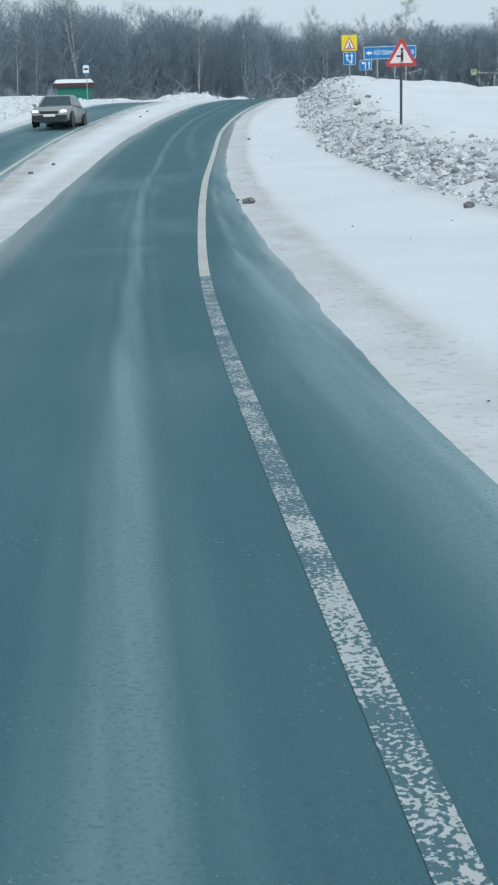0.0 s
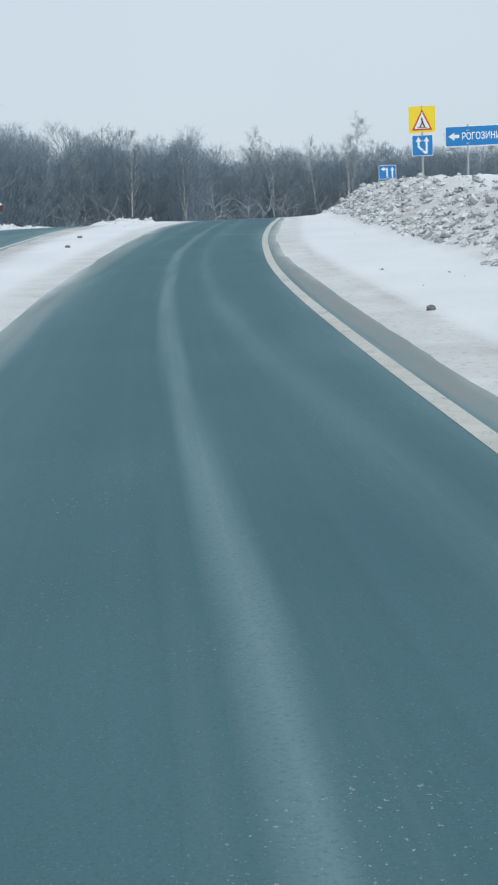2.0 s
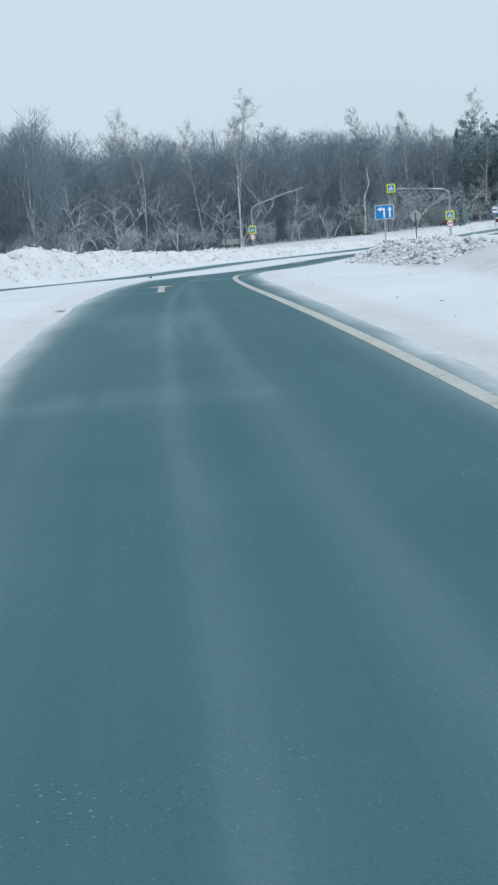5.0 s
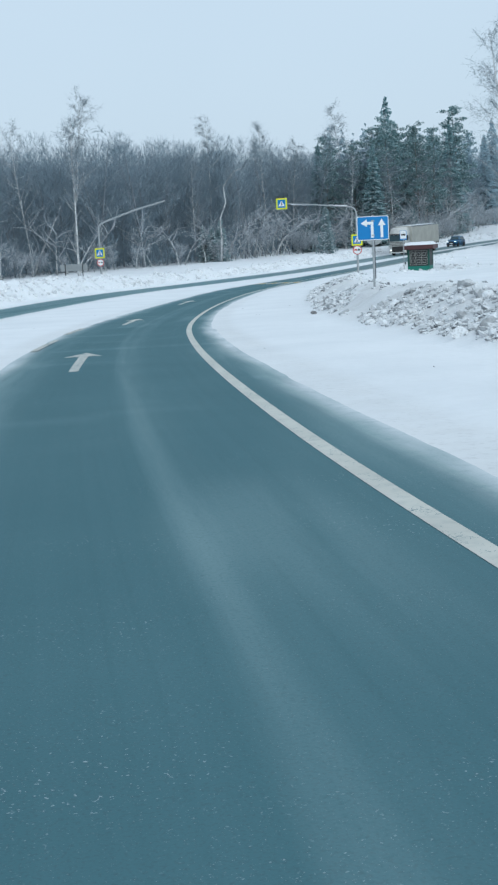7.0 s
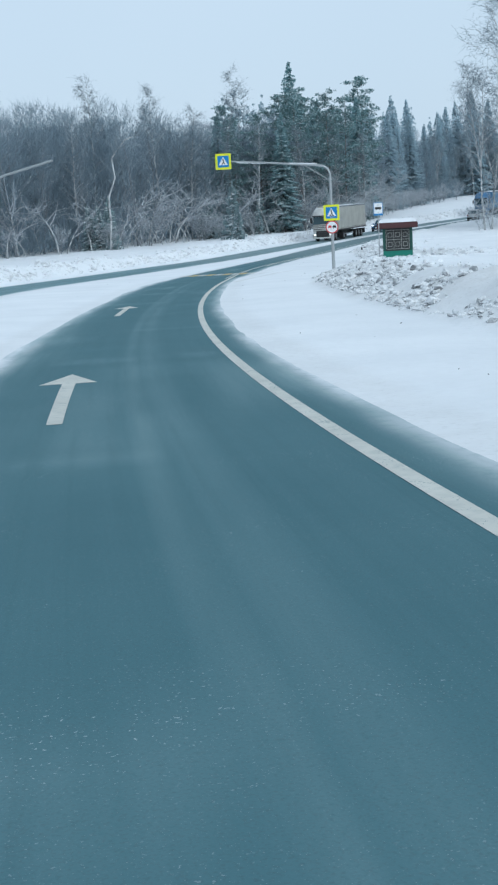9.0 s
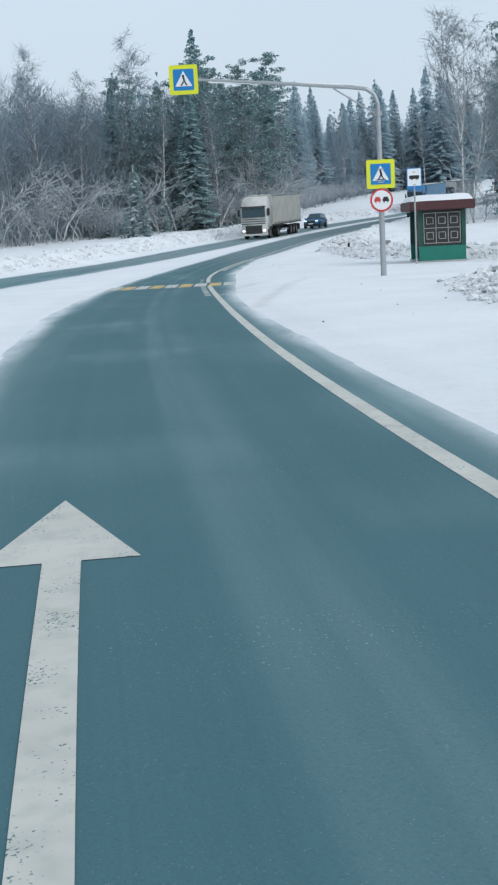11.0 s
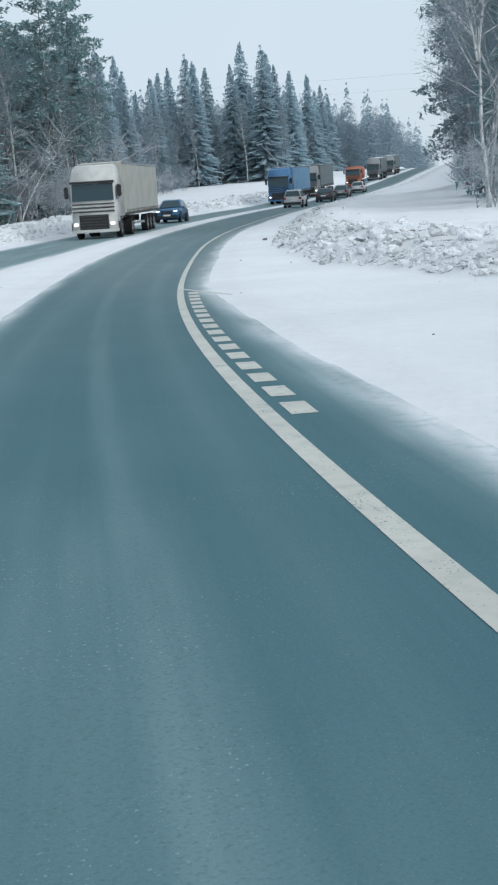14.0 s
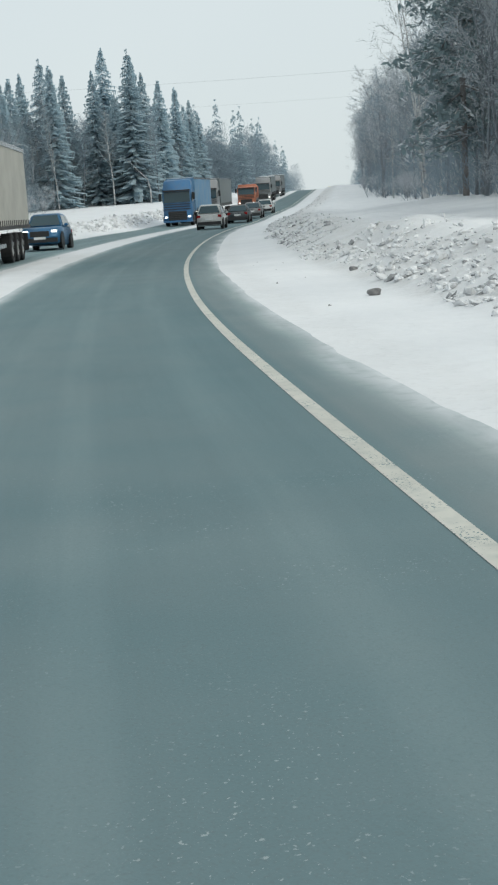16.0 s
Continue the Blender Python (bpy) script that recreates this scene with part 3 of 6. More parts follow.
def bare_tree(seed, h, r=.13, spread=.30, first=.35, limbs=26, fine=34, lean=(0, 0), bend=.05, forks=1, droop=.0, wide=1.0, far=False, split=False):
    """Trunk and twig meshes of a leafless tree."""
    rng = random.Random(seed)
    wood, thin = Build(), Build()
    trunks = []
    for k in range(forks):
        way = (lean[0] + (rng.uniform(-.28, .28) if k else 0), lean[1] + (rng.uniform(-.28, .28) if k else 0), 1)
        pts = wander(rng, (0, 0, -.3) if not k else along_line(trunks[0], rng.uniform(.12, .4))[0], way, h * (1 if not k else .7), 9, bend, .02)
        trunks.append(pts)
        wood.tube(pts, [r * (1 - .9 * i / 9) * (1.25 if i == 0 and not k else 1) * (1 if not k else .7) for i in range(10)], 6)
    for k in range(limbs):
        pts = trunks[k % forks]
        u = first + (1 - first) * (k / limbs) ** .9 * .97
        p, t = along_line(pts, u)
        a = rng.uniform(0, 2 * math.pi)
        reach = h * spread * (1.15 - .85 * u) * rng.uniform(.65, 1.2)
        way = Vector((math.cos(a), math.sin(a), rng.uniform(.55, 1.25)))
        limb = wander(rng, p, way, reach, 4, .16, .05)
        (thin if split else wood).tube(limb, [r * .36 * (1.2 - u) * (1 - .85 * i / 4) + .008 for i in range(5)], 3)
        for _ in range(4):
            q, tt_ = along_line(limb, rng.uniform(.2, .95))
            way2 = (tt_ + Vector((rng.gauss(0, .6), rng.gauss(0, .6), rng.gauss(.15, .4)))).normalized()
            sub = wander(rng, q, way2, reach * rng.uniform(.3, .6), 2, .2, .03)
            if not far:
                thin.tube(sub, [.018, .012, .005], 3)
            for _ in range(max(2, fine // 7)):
                c, t3 = along_line(sub, rng.uniform(.1, 1))
                twig(thin, rng, c, t3 + Vector((rng.gauss(0, .8), rng.gauss(0, .8), rng.gauss(.1 - droop, .6))), rng.uniform(.4, 1.15) , rng.uniform(.010, .022) * wide)
        for _ in range(fine // 4):
            c, t3 = along_line(limb, rng.uniform(.3, 1))
            twig(thin, rng, c, t3 + Vector((rng.gauss(0, .8), rng.gauss(0, .8), rng.gauss(.1 - droop, .6))), rng.uniform(.45, 1.3), rng.uniform(.011, .024) * wide)
    return wood, thin


def clump(bd, rng, c, rx, rz, count, size):
    """A tuft of needles, thicker above than below."""
    for _ in range(count):
        while True:
            q = Vector((rng.uniform(-1, 1), rng.uniform(-1, 1), rng.uniform(-.8, 1)))
            if q.length < 1:
                break
        p = Vector(c) + Vector((q.x * rx, q.y * rx, q.z * rz))
        way = Vector((q.x + rng.gauss(0, .5), q.y + rng.gauss(0, .5), rng.gauss(.05, .45))).normalized()
        side = way.cross(Vector((rng.gauss(0, .5), rng.gauss(0, .5), 1))).normalized()
        s = size * rng.uniform(.6, 1.4)
        bd.quad(tuple(p - way * s * .5), tuple(p + side * s * .22), tuple(p + way * s * .6), tuple(p - side * s * .22))


def pine_tree(seed, h, r=.17, low=.42, wide=.20, boughs=30, droop=0.0):
    rng = random.Random(seed)
    wood, green = Build(), Build()
    pts = wander(rng, (0, 0, -.3), (rng.gauss(0, .02), rng.gauss(0, .02), 1), h, 10, .022, .02)
    wood.tube(pts, [r * (1 - .88 * i / 10) for i in range(11)], 7)
    for k in range(22):  # dead snow-laden limbs in and below the crown
        p, _ = along_line(pts, rng.uniform(.1, low + .2))
        a = rng.uniform(0, 6.3)
        wood.tube(wander(rng, p, (math.cos(a), math.sin(a), rng.uniform(-.2, .3)), rng.uniform(.8, 3.4), 3, .15), [.055, .045, .03, .01], 4)
    for k in range(boughs):
        u = low + (.985 - low) * k / boughs
        p, _ = along_line(pts, u)
        a = k * 2.4 + rng.uniform(-.5, .5)
        reach = h * wide * (1.0 - .72 * ((u - low) / (1 - low)) ** 1.6) * rng.uniform(.55, 1.15)
        limb = wander(rng, p, (math.cos(a), math.sin(a), rng.uniform(-.05, .45) - droop), reach, 4, .15, .03 - .12 * droop)
        wood.tube(limb, [.085 * (1.15 - u), .07 * (1.15 - u), .045, .03, .012], 4)
        for i in range(3 + int(reach)):
            c, _ = along_line(limb, min(1, .35 + .65 * i / (2 + int(reach))))
            c = c + Vector((rng.gauss(0, .3), rng.gauss(0, .3), rng.gauss(.12 - .6 * droop, .15)))
            clump(green, rng, c, rng.uniform(.5, .95), rng.uniform(.22, .42) + .5 * droop, 21, .46)
    return wood, green


def spruce_tree(seed, h, r=.16, wide=.155, low=.06, levels=44, full=15, hang=.8):
    """A dense cone of drooping boughs, each a pair of broad sprays with hanging tips."""
    rng = random.Random(seed)
    wood, green = Build(), Build()
    wood.tube([(0, 0, -.3), (0, 0, h * .5), (0, 0, h * .98)], [r, r * .55, .015], 6)
    for k in range(levels):
        u0 = low + (.99 - low) * k / levels
        n = full if u0 < .75 else max(5, full - 4)
        for b in range(n):
            u = min(.99, u0 + rng.uniform(-1.3, 1.3) / levels)
            rr = (h * wide * (1 - u) ** .85 + .10) * rng.uniform(.5, 1.12)
            a = 2 * math.pi * (b + rng.uniform(-.45, .45)) / n + k * .9
            c, s_ = math.cos(a), math.sin(a)
            z = h * u
            drop = rr * rng.uniform(.30, .55)
            wd = .11 + .115 * rr
            last = None
            for t, wf in ((.12, .45), (.55, 1.0), (.85, .8), (1.0, .12)):
                rad, zz = rr * t, z - drop * t + .14 * rr * t * t
                q = wd * wf * rng.uniform(.8, 1.2)
                now = (Vector((c * rad - s_ * q, s_ * rad + c * q, zz - .30 * q)), Vector((c * rad, s_ * rad, zz + .04)), Vector((c * rad + s_ * q, s_ * rad - c * q, zz - .30 * q)))
                if last:
                    green.quad(tuple(last[0]), tuple(last[1]), tuple(now[1]), tuple(now[0]))
                    green.quad(tuple(last[1]), tuple(last[2]), tuple(now[2]), tuple(now[1]))
                    e = now[rng.choice((0, 2))].lerp(last[1], rng.uniform(0, .6))
                    w_ = Vector((c, s_, 0)) * rng.uniform(.08, .2)
                    green.tri(tuple(e - w_), tuple(e + w_), tuple(e + Vector((rng.gauss(0, .08), rng.gauss(0, .08), -rng.uniform(.3, 1) * hang))))
                last = now
    return wood, green


def kind(name, made, bark, leaf, label, category, crown="crown"):
    """A tree out of view from which the standing ones are copied."""
    wood, thin = made
    return (name, wood.mesh("trunk", bark, True), thin.mesh(crown, leaf), label, category, crown)


def stand(k, x, y, turn, size=1.0, group="", label="", sink=0.0):
    name, trunk, crown, text, cat, cname = k
    e = new(name)
    e.matrix_basis = pose(x, y, float(ground_z(x, y)[0]) - sink, 0, 0, turn)
    e.scale = (size, size, size)
    for n, me in (("trunk", trunk), (cname, crown)):
        new(n, me).parent = e
    return tagged(e, label or text, cat, group)


BIRCHES = [kind("birch_tree", bare_tree(10 + i, 19 + i, .12, .24, .32, 32, 76, bend=.035, forks=1 + i % 2, droop=.25, wide=.95, far=True), BIRCH, BIRCH_TWIG, "leafless birch with pale trunk in snow", "tree") for i in range(4)]
GREYS = [kind("bare_tree", bare_tree(30 + i, 17 + i, .12, .27, .18, 38, 70, bend=.05, forks=1 + i % 3, wide=1.25, far=True), GREY_BARK, TWIG, "leafless grey tree at the wood's edge", "tree") for i in range(5)]
PINES = [kind("pine_tree", pine_tree(50 + i, 22 + i, low=.32 - .06 * (i % 2), boughs=36), PINE_BARK, PINE_NEEDLE, "tall pine with snow-dusted needles", "tree") for i in range(4)]
SPRUCES = [kind("spruce_tree", spruce_tree(70 + i, 24 + 2 * i, wide=.20 + .012 * i), PINE_BARK, SPRUCE_NEEDLE, "dark pointed spruce dusted with snow", "tree") for i in range(3)]
SMALL = [kind("young_spruce", spruce_tree(80 + i, 7.5, .08, .24, .03, 18, 9), PINE_BARK, LADEN_FIR, "young spruce loaded with snow", "tree") for i in range(2)]
BUSHES = [kind("snowy_bush", bare_tree(90 + i, 4.2, .035, .42, .08, 22, 26, bend=.14, forks=4, wide=1.5, far=True), GREY_BARK, FROSTED_TWIG, "leafless bush bowed under fresh snow", "bush") for i in range(3)]


# far kinds of tree, their haze painted in as a paler colour
FAR_SPRUCES = [kind("spruce_tree", spruce_tree(170 + i, 24 + 2 * i, wide=.205 + .015 * i, full=13), GREY_BARK, HAZY_SPRUCE, "tall pointed spruce coloured pale for haze", "tree") for i in range(3)]
FAR_GREYS = [kind("bare_tree", bare_tree(130 + i, 17 + i, .12, .27, .2, 32, 60, bend=.05, forks=1 + i % 3, wide=1.5, far=True), GREY_BARK, FAR_TWIG, "leafless tree coloured pale for haze", "tree") for i in range(3)]
SNOWY_GREYS = [kind("bare_tree", bare_tree(140 + i, 17 + i, .12, .29, .14, 40, 70, bend=.06, forks=2 + i % 2, wide=1.3, far=True), GREY_BARK, FROSTED_TWIG, "leafless tree with snow on its branches", "tree") for i in range(3)]
DARK_PINES = [kind("pine_tree", pine_tree(60 + i, 21 + i, .18, .22, .17, 44, .12), PINE_BARK, PINE_NEEDLE, "dark pine branched low with snowy boughs", "tree") for i in range(2)]
BIG_FIR = kind("spruce_tree", pine_tree(77, 21, .2, .2, .2, 50, .45), PINE_BARK, LADEN_FIR, "broad old spruce with drooping snowy boughs", "tree")


def crooked(seed, pts, r, twigs=16):
    """A white trunk bent along the given points, with a few snow-laden limbs."""
    rng = random.Random(seed)
    wood, thin = Build(), Build()
    n = len(pts) - 1
    wood.tube(pts, [r * (1 - .75 * i / n) for i in range(n + 1)], 6)
    for k in range(twigs):
        p, t = along_line(pts, rng.uniform(.35, 1))
        a = rng.uniform(0, 6.3)
        limb = wander(rng, p, t * .6 + Vector((math.cos(a), math.sin(a), .45)), rng.uniform(1.2, 3.4), 4, .22, .02)
        thin.tube(limb, [.05, .04, .03, .02, .008], 4)
        for _ in range(12):
            c, t3 = along_line(limb, rng.uniform(.2, 1))
            twig(thin, rng, c, t3 + Vector((rng.gauss(0, .7), rng.gauss(0, .7), rng.gauss(0, .6))), rng.uniform(.4, 1.1), .02)
    return wood, thin


def view_side(s):
    """Unit vector to the right across the road at s."""
    h = float(heading(s))
    return Vector((math.cos(h), -math.sin(h), 0))


LEANING = kind("leaning_birch", crooked(1, [(0, 0, -.3), (.9, 0, 2), (1.9, 0, 4), (2.8, .2, 5.8), (3.4, .3, 7.2)], .12, 12), BIRCH, BIRCH_TWIG, "white birch leaning over in the wood", "tree")
BENT = kind("crooked_birch", crooked(2, [(0, 0, -.3), (.2, 0, 3.0), (.1, .2, 5.4), (.9, .2, 7.4), (.7, .1, 9.4), (2.2, 0, 11.2), (3.6, 0, 11.6)], .14, 22), BIRCH, BIRCH_TWIG, "crooked white birch bowed under snow", "tree")
HOOKED = kind("crooked_birch", crooked(3, [(0, 0, -.3), (0, .2, 3), (-.5, .2, 5.5), (-3.0, 0, 8.0), (-4.6, 0, 9.8)], .15, 10), BIRCH, BIRCH_TWIG, "hooked white birch at the wood's edge", "tree")
BROKEN = kind("broken_birch", crooked(4, [(0, 0, -.3), (-.2, 0, 3), (-.4, .1, 5.5), (-.2, .1, 7.6), (.2, 0, 8.4)], .14, 7), BIRCH, BIRCH_TWIG, "broken white birch stem with few limbs", "tree")
CLUMP = [kind("birch_tree", bare_tree(400 + i, 17 + i, .11, .27, .12, 64, 92, bend=.06, forks=3 + i, droop=.3, wide=.62), BIRCH, BIRCH_TWIG, "many-stemmed birch with a fine drooping crown", "tree") for i in range(2)]
PALE_BIRCHES = [kind("birch_tree", bare_tree(430 + i, 18 + i, .17, .22, .42, 30, 70, bend=.03, forks=1, droop=.25, wide=.95, far=True), BIRCH, BIRCH_TWIG, "tall leafless birch with a clear white stem", "tree") for i in range(2)]
FORKED = kind("forked_birch", bare_tree(7, 15, .18, .34, .25, 40, 44, bend=.05, forks=4, droop=.2, split=True), BIRCH, BIRCH_TWIG, "forked white birch at the wood's edge", "tree")

G = "trees at the wood's edge"
R = random.Random(5)
# trees that can be told apart
stand(FORKED, 2.8, 246.5, 20, 1.0, G)
stand(PALE_BIRCHES[0], -6.0, 239.8, 60, 1.02, G)
stand(PALE_BIRCHES[1], -13.0, 237.5, 140, .95, G)
stand(PALE_BIRCHES[0], -31.0, 232.0, 140, .9, G)
stand(PALE_BIRCHES[1], -36.0, 235.0, 10, .92, G)
stand(LEANING, 29.5, 282.5, -20, 1.25, G)
stand(BENT, 57.2, 287.6, -25, 1.12, G)
stand(PALE_BIRCHES[0], 33.5, 270.8, 75, 1.05, G)
stand(BIRCHES[2], 29.4, 281.1, 33, .95, G)
stand(BIRCHES[3], 36.4, 289.0, 250, 1.10, G)
stand(PALE_BIRCHES[1], 60.4, 303.0, 0, 1.12, G)
stand(PALE_BIRCHES[0], 72.8, 311.8, 200, 1.14, G)
stand(PINES[0], 89.0, 326.0, 0, .9, G)
stand(PINES[1], 98.2, 317.2, 80, .95, G)
stand(PINES[2], 105.5, 322.5, 160, .88, G)
stand(PINES[3], 112.0, 329.0, 10, .84, G)
stand(BIRCHES[2], 94.0, 330.0, 100, 1.2, G)
stand(SMALL[0], 77.0, 296.6, 0, 1.0, G)
stand(SMALL[1], 74.5, 289.5, 70, .62, G)
stand(SPRUCES[0], 92.0, 312.0, 0, .72, G)
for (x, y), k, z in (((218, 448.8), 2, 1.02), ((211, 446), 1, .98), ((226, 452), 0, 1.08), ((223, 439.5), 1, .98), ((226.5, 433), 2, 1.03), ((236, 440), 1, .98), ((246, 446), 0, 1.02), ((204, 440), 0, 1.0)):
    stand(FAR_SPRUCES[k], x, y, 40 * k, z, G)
stand(BIRCHES[0], 226.0, 441.0, 20, .95, G)
for i, (x, y) in enumerate(((214, 440.5), (219, 442.5), (220.5, 432.5), (229, 429.5), (233, 436), (209, 439.5), (216, 436))):
    stand(PALE_BIRCHES[i % 2] if i % 3 else FAR_GREYS[i % 3], x, y, 77 * i, .85 + .05 * (i % 4), G)
for i, (x, y, z) in enumerate(((93.7, 311.9, .62), (95.6, 312.3, .78), (106.0, 320.9, .7), (116.7, 333.1, .74), (117.9, 333.9, .8), (86.2, 308.6, .8))):
    stand(PALE_BIRCHES[i % 2], x, y, 61 * i, z, G)
stand(HOOKED, 222.0, 424.0, -35, .8, G)
stand(BIRCHES[3], 207.0, 432.0, 70, .9, G)
# beside the bus stops, and the wood to the right of the road
RW = "trees on the rise beside the road"
stand(BIRCHES[2], 62.0, 213.8, 40, 1.0, RW)
stand(BIRCHES[1], 64.5, 217.2, 90, .9, RW)
stand(CLUMP[0], 90.2, 259.4, 0, 1.0, RW)
stand(CLUMP[1], 92.4, 261.2, 110, .85, RW)
stand(BUSHES[0], 89.6, 259.6, 0, .7, RW)
stand(BUSHES[1], 91.4, 260.0, 50, .8, RW)
stand(BUSHES[2], 93.4, 261.0, 140, .75, RW)
stand(BROKEN, 154.6, 314.6, -30, 1.25, RW)
stand(BIG_FIR, 127.0, 292.0, 10, 1.05, RW)
stand(BIG_FIR, 130.0, 292.6, 130, 1.0, RW)
for i, (s, d) in enumerate(((296, 18.5), (300, 21.0), (304, 18.0), (308, 22.5), (311, 18.6), (317, 20.5), (322, 18.4), (328, 21.5), (334, 20.0))):
    x, y = place(s, d)
    stand((PINES[i % 4], SPRUCES[i % 3], DARK_PINES[i % 2])[i % 3], float(x), float(y), 67 * i, .78 + .04 * (i % 4), RW)
for i, (s, d) in enumerate(((293, 17.5), (298, 17.0), (305, 16.4), (309, 17.2), (314, 16.2))):
    x, y = place(s, d)
    stand(GREYS[i], float(x), float(y), 51 * i, .62 + .05 * i, RW)
stand(BIRCHES[3], -34.0, 150.0, 30, .9, "", "tall leafless birch beside the bus stop")
stand(BIRCHES[2], -39.0, 158.0, 120, .8, "", "tall leafless birch beside the bus stop")


def grow(s):
    """How much taller the wood stands towards the bend."""
    return np.interp(s, [120, 200, 270, 300, 345, 365], [1.1, 1.12, 1.12, 1.06, 1.02, .98])


def wood_edge(s):
    return np.interp(s, [60, 150, 200, 232, 268, 290, 312, 335, 360, 400, 440, 500, 540, 620], [-52, -54, -52, -49, -46, -32, -28, -19, -23, -34, -41, -41, -30, -19])


# edge rows on the left
s = 168.0
while s < 600:
    for row in range(2):
        d = float(wood_edge(s)) - 1.5 - row * 5 - R.uniform(0, 3.5)
        x, y = place(s + R.uniform(-1.5, 1.5), d)
        conifer = s > 322 and R.random() < (.6 if s < 385 else .4)
        if conifer:
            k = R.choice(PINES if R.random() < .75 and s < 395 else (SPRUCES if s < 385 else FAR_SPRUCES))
        else:
            k = R.choice(BIRCHES) if R.random() < .16 else R.choice(GREYS if 250 < s < 385 else GREYS[:2] + FAR_GREYS)
        tall = R.uniform(.95, 1.12) if R.random() < .14 else R.uniform(.68, .88)
        tall = tall * (.78 if 312 < s < 346 and conifer else 1)
        stand(k, float(x), float(y), R.uniform(0, 360), tall * (1.12 if conifer else min(1.08, float(grow(s))) * .92), G)
    s += 3.4 if s < 400 else 5.5
# saplings bowed by the snow
def bowed(seed):
    rng = random.Random(seed)
    a, p, pts = rng.uniform(0, 6.3), Vector((0, 0, -.3)), [(0, 0, -.3)]
    lean = rng.uniform(.05, .3)
    for i in range(5):
        lean += rng.uniform(0, .38)
        p = p + Vector((math.cos(a) * math.sin(lean), math.sin(a) * math.sin(lean), math.cos(lean))) * rng.uniform(.9, 1.5)
        pts.append(tuple(p))
    return crooked(seed, pts, .07, 8)


SAPLINGS = [kind("bowed_sapling", bowed(300 + i), BIRCH, FROSTED_TWIG, "thin bare sapling bowed under snow", "tree") for i in range(6)]
for _ in range(170):
    s = R.uniform(210, 400)
    x, y = place(s, float(wood_edge(s)) + R.uniform(-3.5, 2.5))
    stand(R.choice(SAPLINGS), float(x), float(y), R.uniform(0, 360), R.uniform(.7, 1.5), "saplings at the wood's edge")
for _ in range(10):
    s = R.uniform(322, 390)
    x, y = place(s, 16 + R.uniform(0, 4))
    stand(R.choice(SAPLINGS), float(x), float(y), R.uniform(0, 360), R.uniform(.4, .7), "saplings on the rise")
# bushes along the foot of the wood
for _ in range(150):
    s = R.uniform(170, 470)
    x, y = place(s, float(wood_edge(s)) + R.uniform(-1, 3))
    stand(R.choice(BUSHES), float(x), float(y), R.uniform(0, 360), R.uniform(.5, 1.05), "bushes at the wood's edge")
for _ in range(16):
    s = R.uniform(285, 400)
    x, y = place(s, float(wood_edge(s)) + R.uniform(-2.5, 1.5))
    stand(R.choice(SMALL), float(x), float(y), R.uniform(0, 360), R.uniform(.4, .95), G)
for _ in range(26):  # snow-laden undergrowth before the pines
    s = R.uniform(312, 362)
    x, y = place(s, float(wood_edge(s)) + R.uniform(-2, 1.6))
    stand(R.choice(SMALL + BUSHES), float(x), float(y), R.uniform(0, 360), R.uniform(.4, .85), "undergrowth before the pines")
# rows on the right
s = 316.0
while s < 600:
    for row in range(3):
        d = 15.5 - 3.0 * float(step(s, 360, 480)) + row * 4.0 + R.uniform(0, 3)
        x, y = place(s + R.uniform(-1.5, 1.5), d)
        k = R.choice(BIRCHES) if R.random() < .2 else R.choice(SNOWY_GREYS + FAR_GREYS)
        stand(k, float(x), float(y), R.uniform(0, 360), R.uniform(.66, .9), RW)
    s += 4.6
for _ in range(26):
    s = R.uniform(316, 480)
    x, y = place(s, 14.5 - 2.5 * float(step(s, 360, 480)) + R.uniform(0, 4))
    stand(R.choice(BUSHES), float(x), float(y), R.uniform(0, 360), R.uniform(.4, .8), "bushes on the rise")


# the depth of the wood: far trees, joined
def far_wood(name, spots, label):
    vs, fs, ms, n = [], [], [], 0
    tops = ground_z([q[2] for q in spots], [q[3] for q in spots])
    for (me, mi, x, y, turn, size), z in zip(spots, tops):
        co = np.empty(len(me.vertices) * 3)
        me.vertices.foreach_get("co", co)
        co = co.reshape(-1, 3) * size
        c, s_ = math.cos(turn), math.sin(turn)
        vs.append(np.stack([co[:, 0] * c - co[:, 1] * s_ + x, co[:, 0] * s_ + co[:, 1] * c + y, co[:, 2] + z], 1))
        lv = np.empty(len(me.loops), np.int64)
        me.loops.foreach_get("vertex_index", lv)
        ls = np.empty(len(me.polygons), np.int64)
        me.polygons.foreach_get("loop_total", ls)
        fs.append((lv + n, ls))
        ms.append(np.full(len(ls), mi))
        n += len(co)
    me = bpy.data.meshes.new(name)
    co, lv, ls, mi = np.concatenate(vs), np.concatenate([a for a, _ in fs]), np.concatenate([b for _, b in fs]), np.concatenate(ms)
    me.vertices.add(len(co))
    me.vertices.foreach_set("co", co.ravel())
    me.loops.add(len(lv))
    me.loops.foreach_set("vertex_index", lv)
    me.polygons.add(len(ls))
    me.polygons.foreach_set("loop_start", np.r_[0, np.cumsum(ls)[:-1]])
    for m in (FAR_TWIG, HAZY_SPRUCE, GREY_BARK):
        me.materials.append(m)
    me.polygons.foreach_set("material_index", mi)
    me.update(calc_edges=True)
    return tagged(new(name, me), label, "wood", kind="stuff")


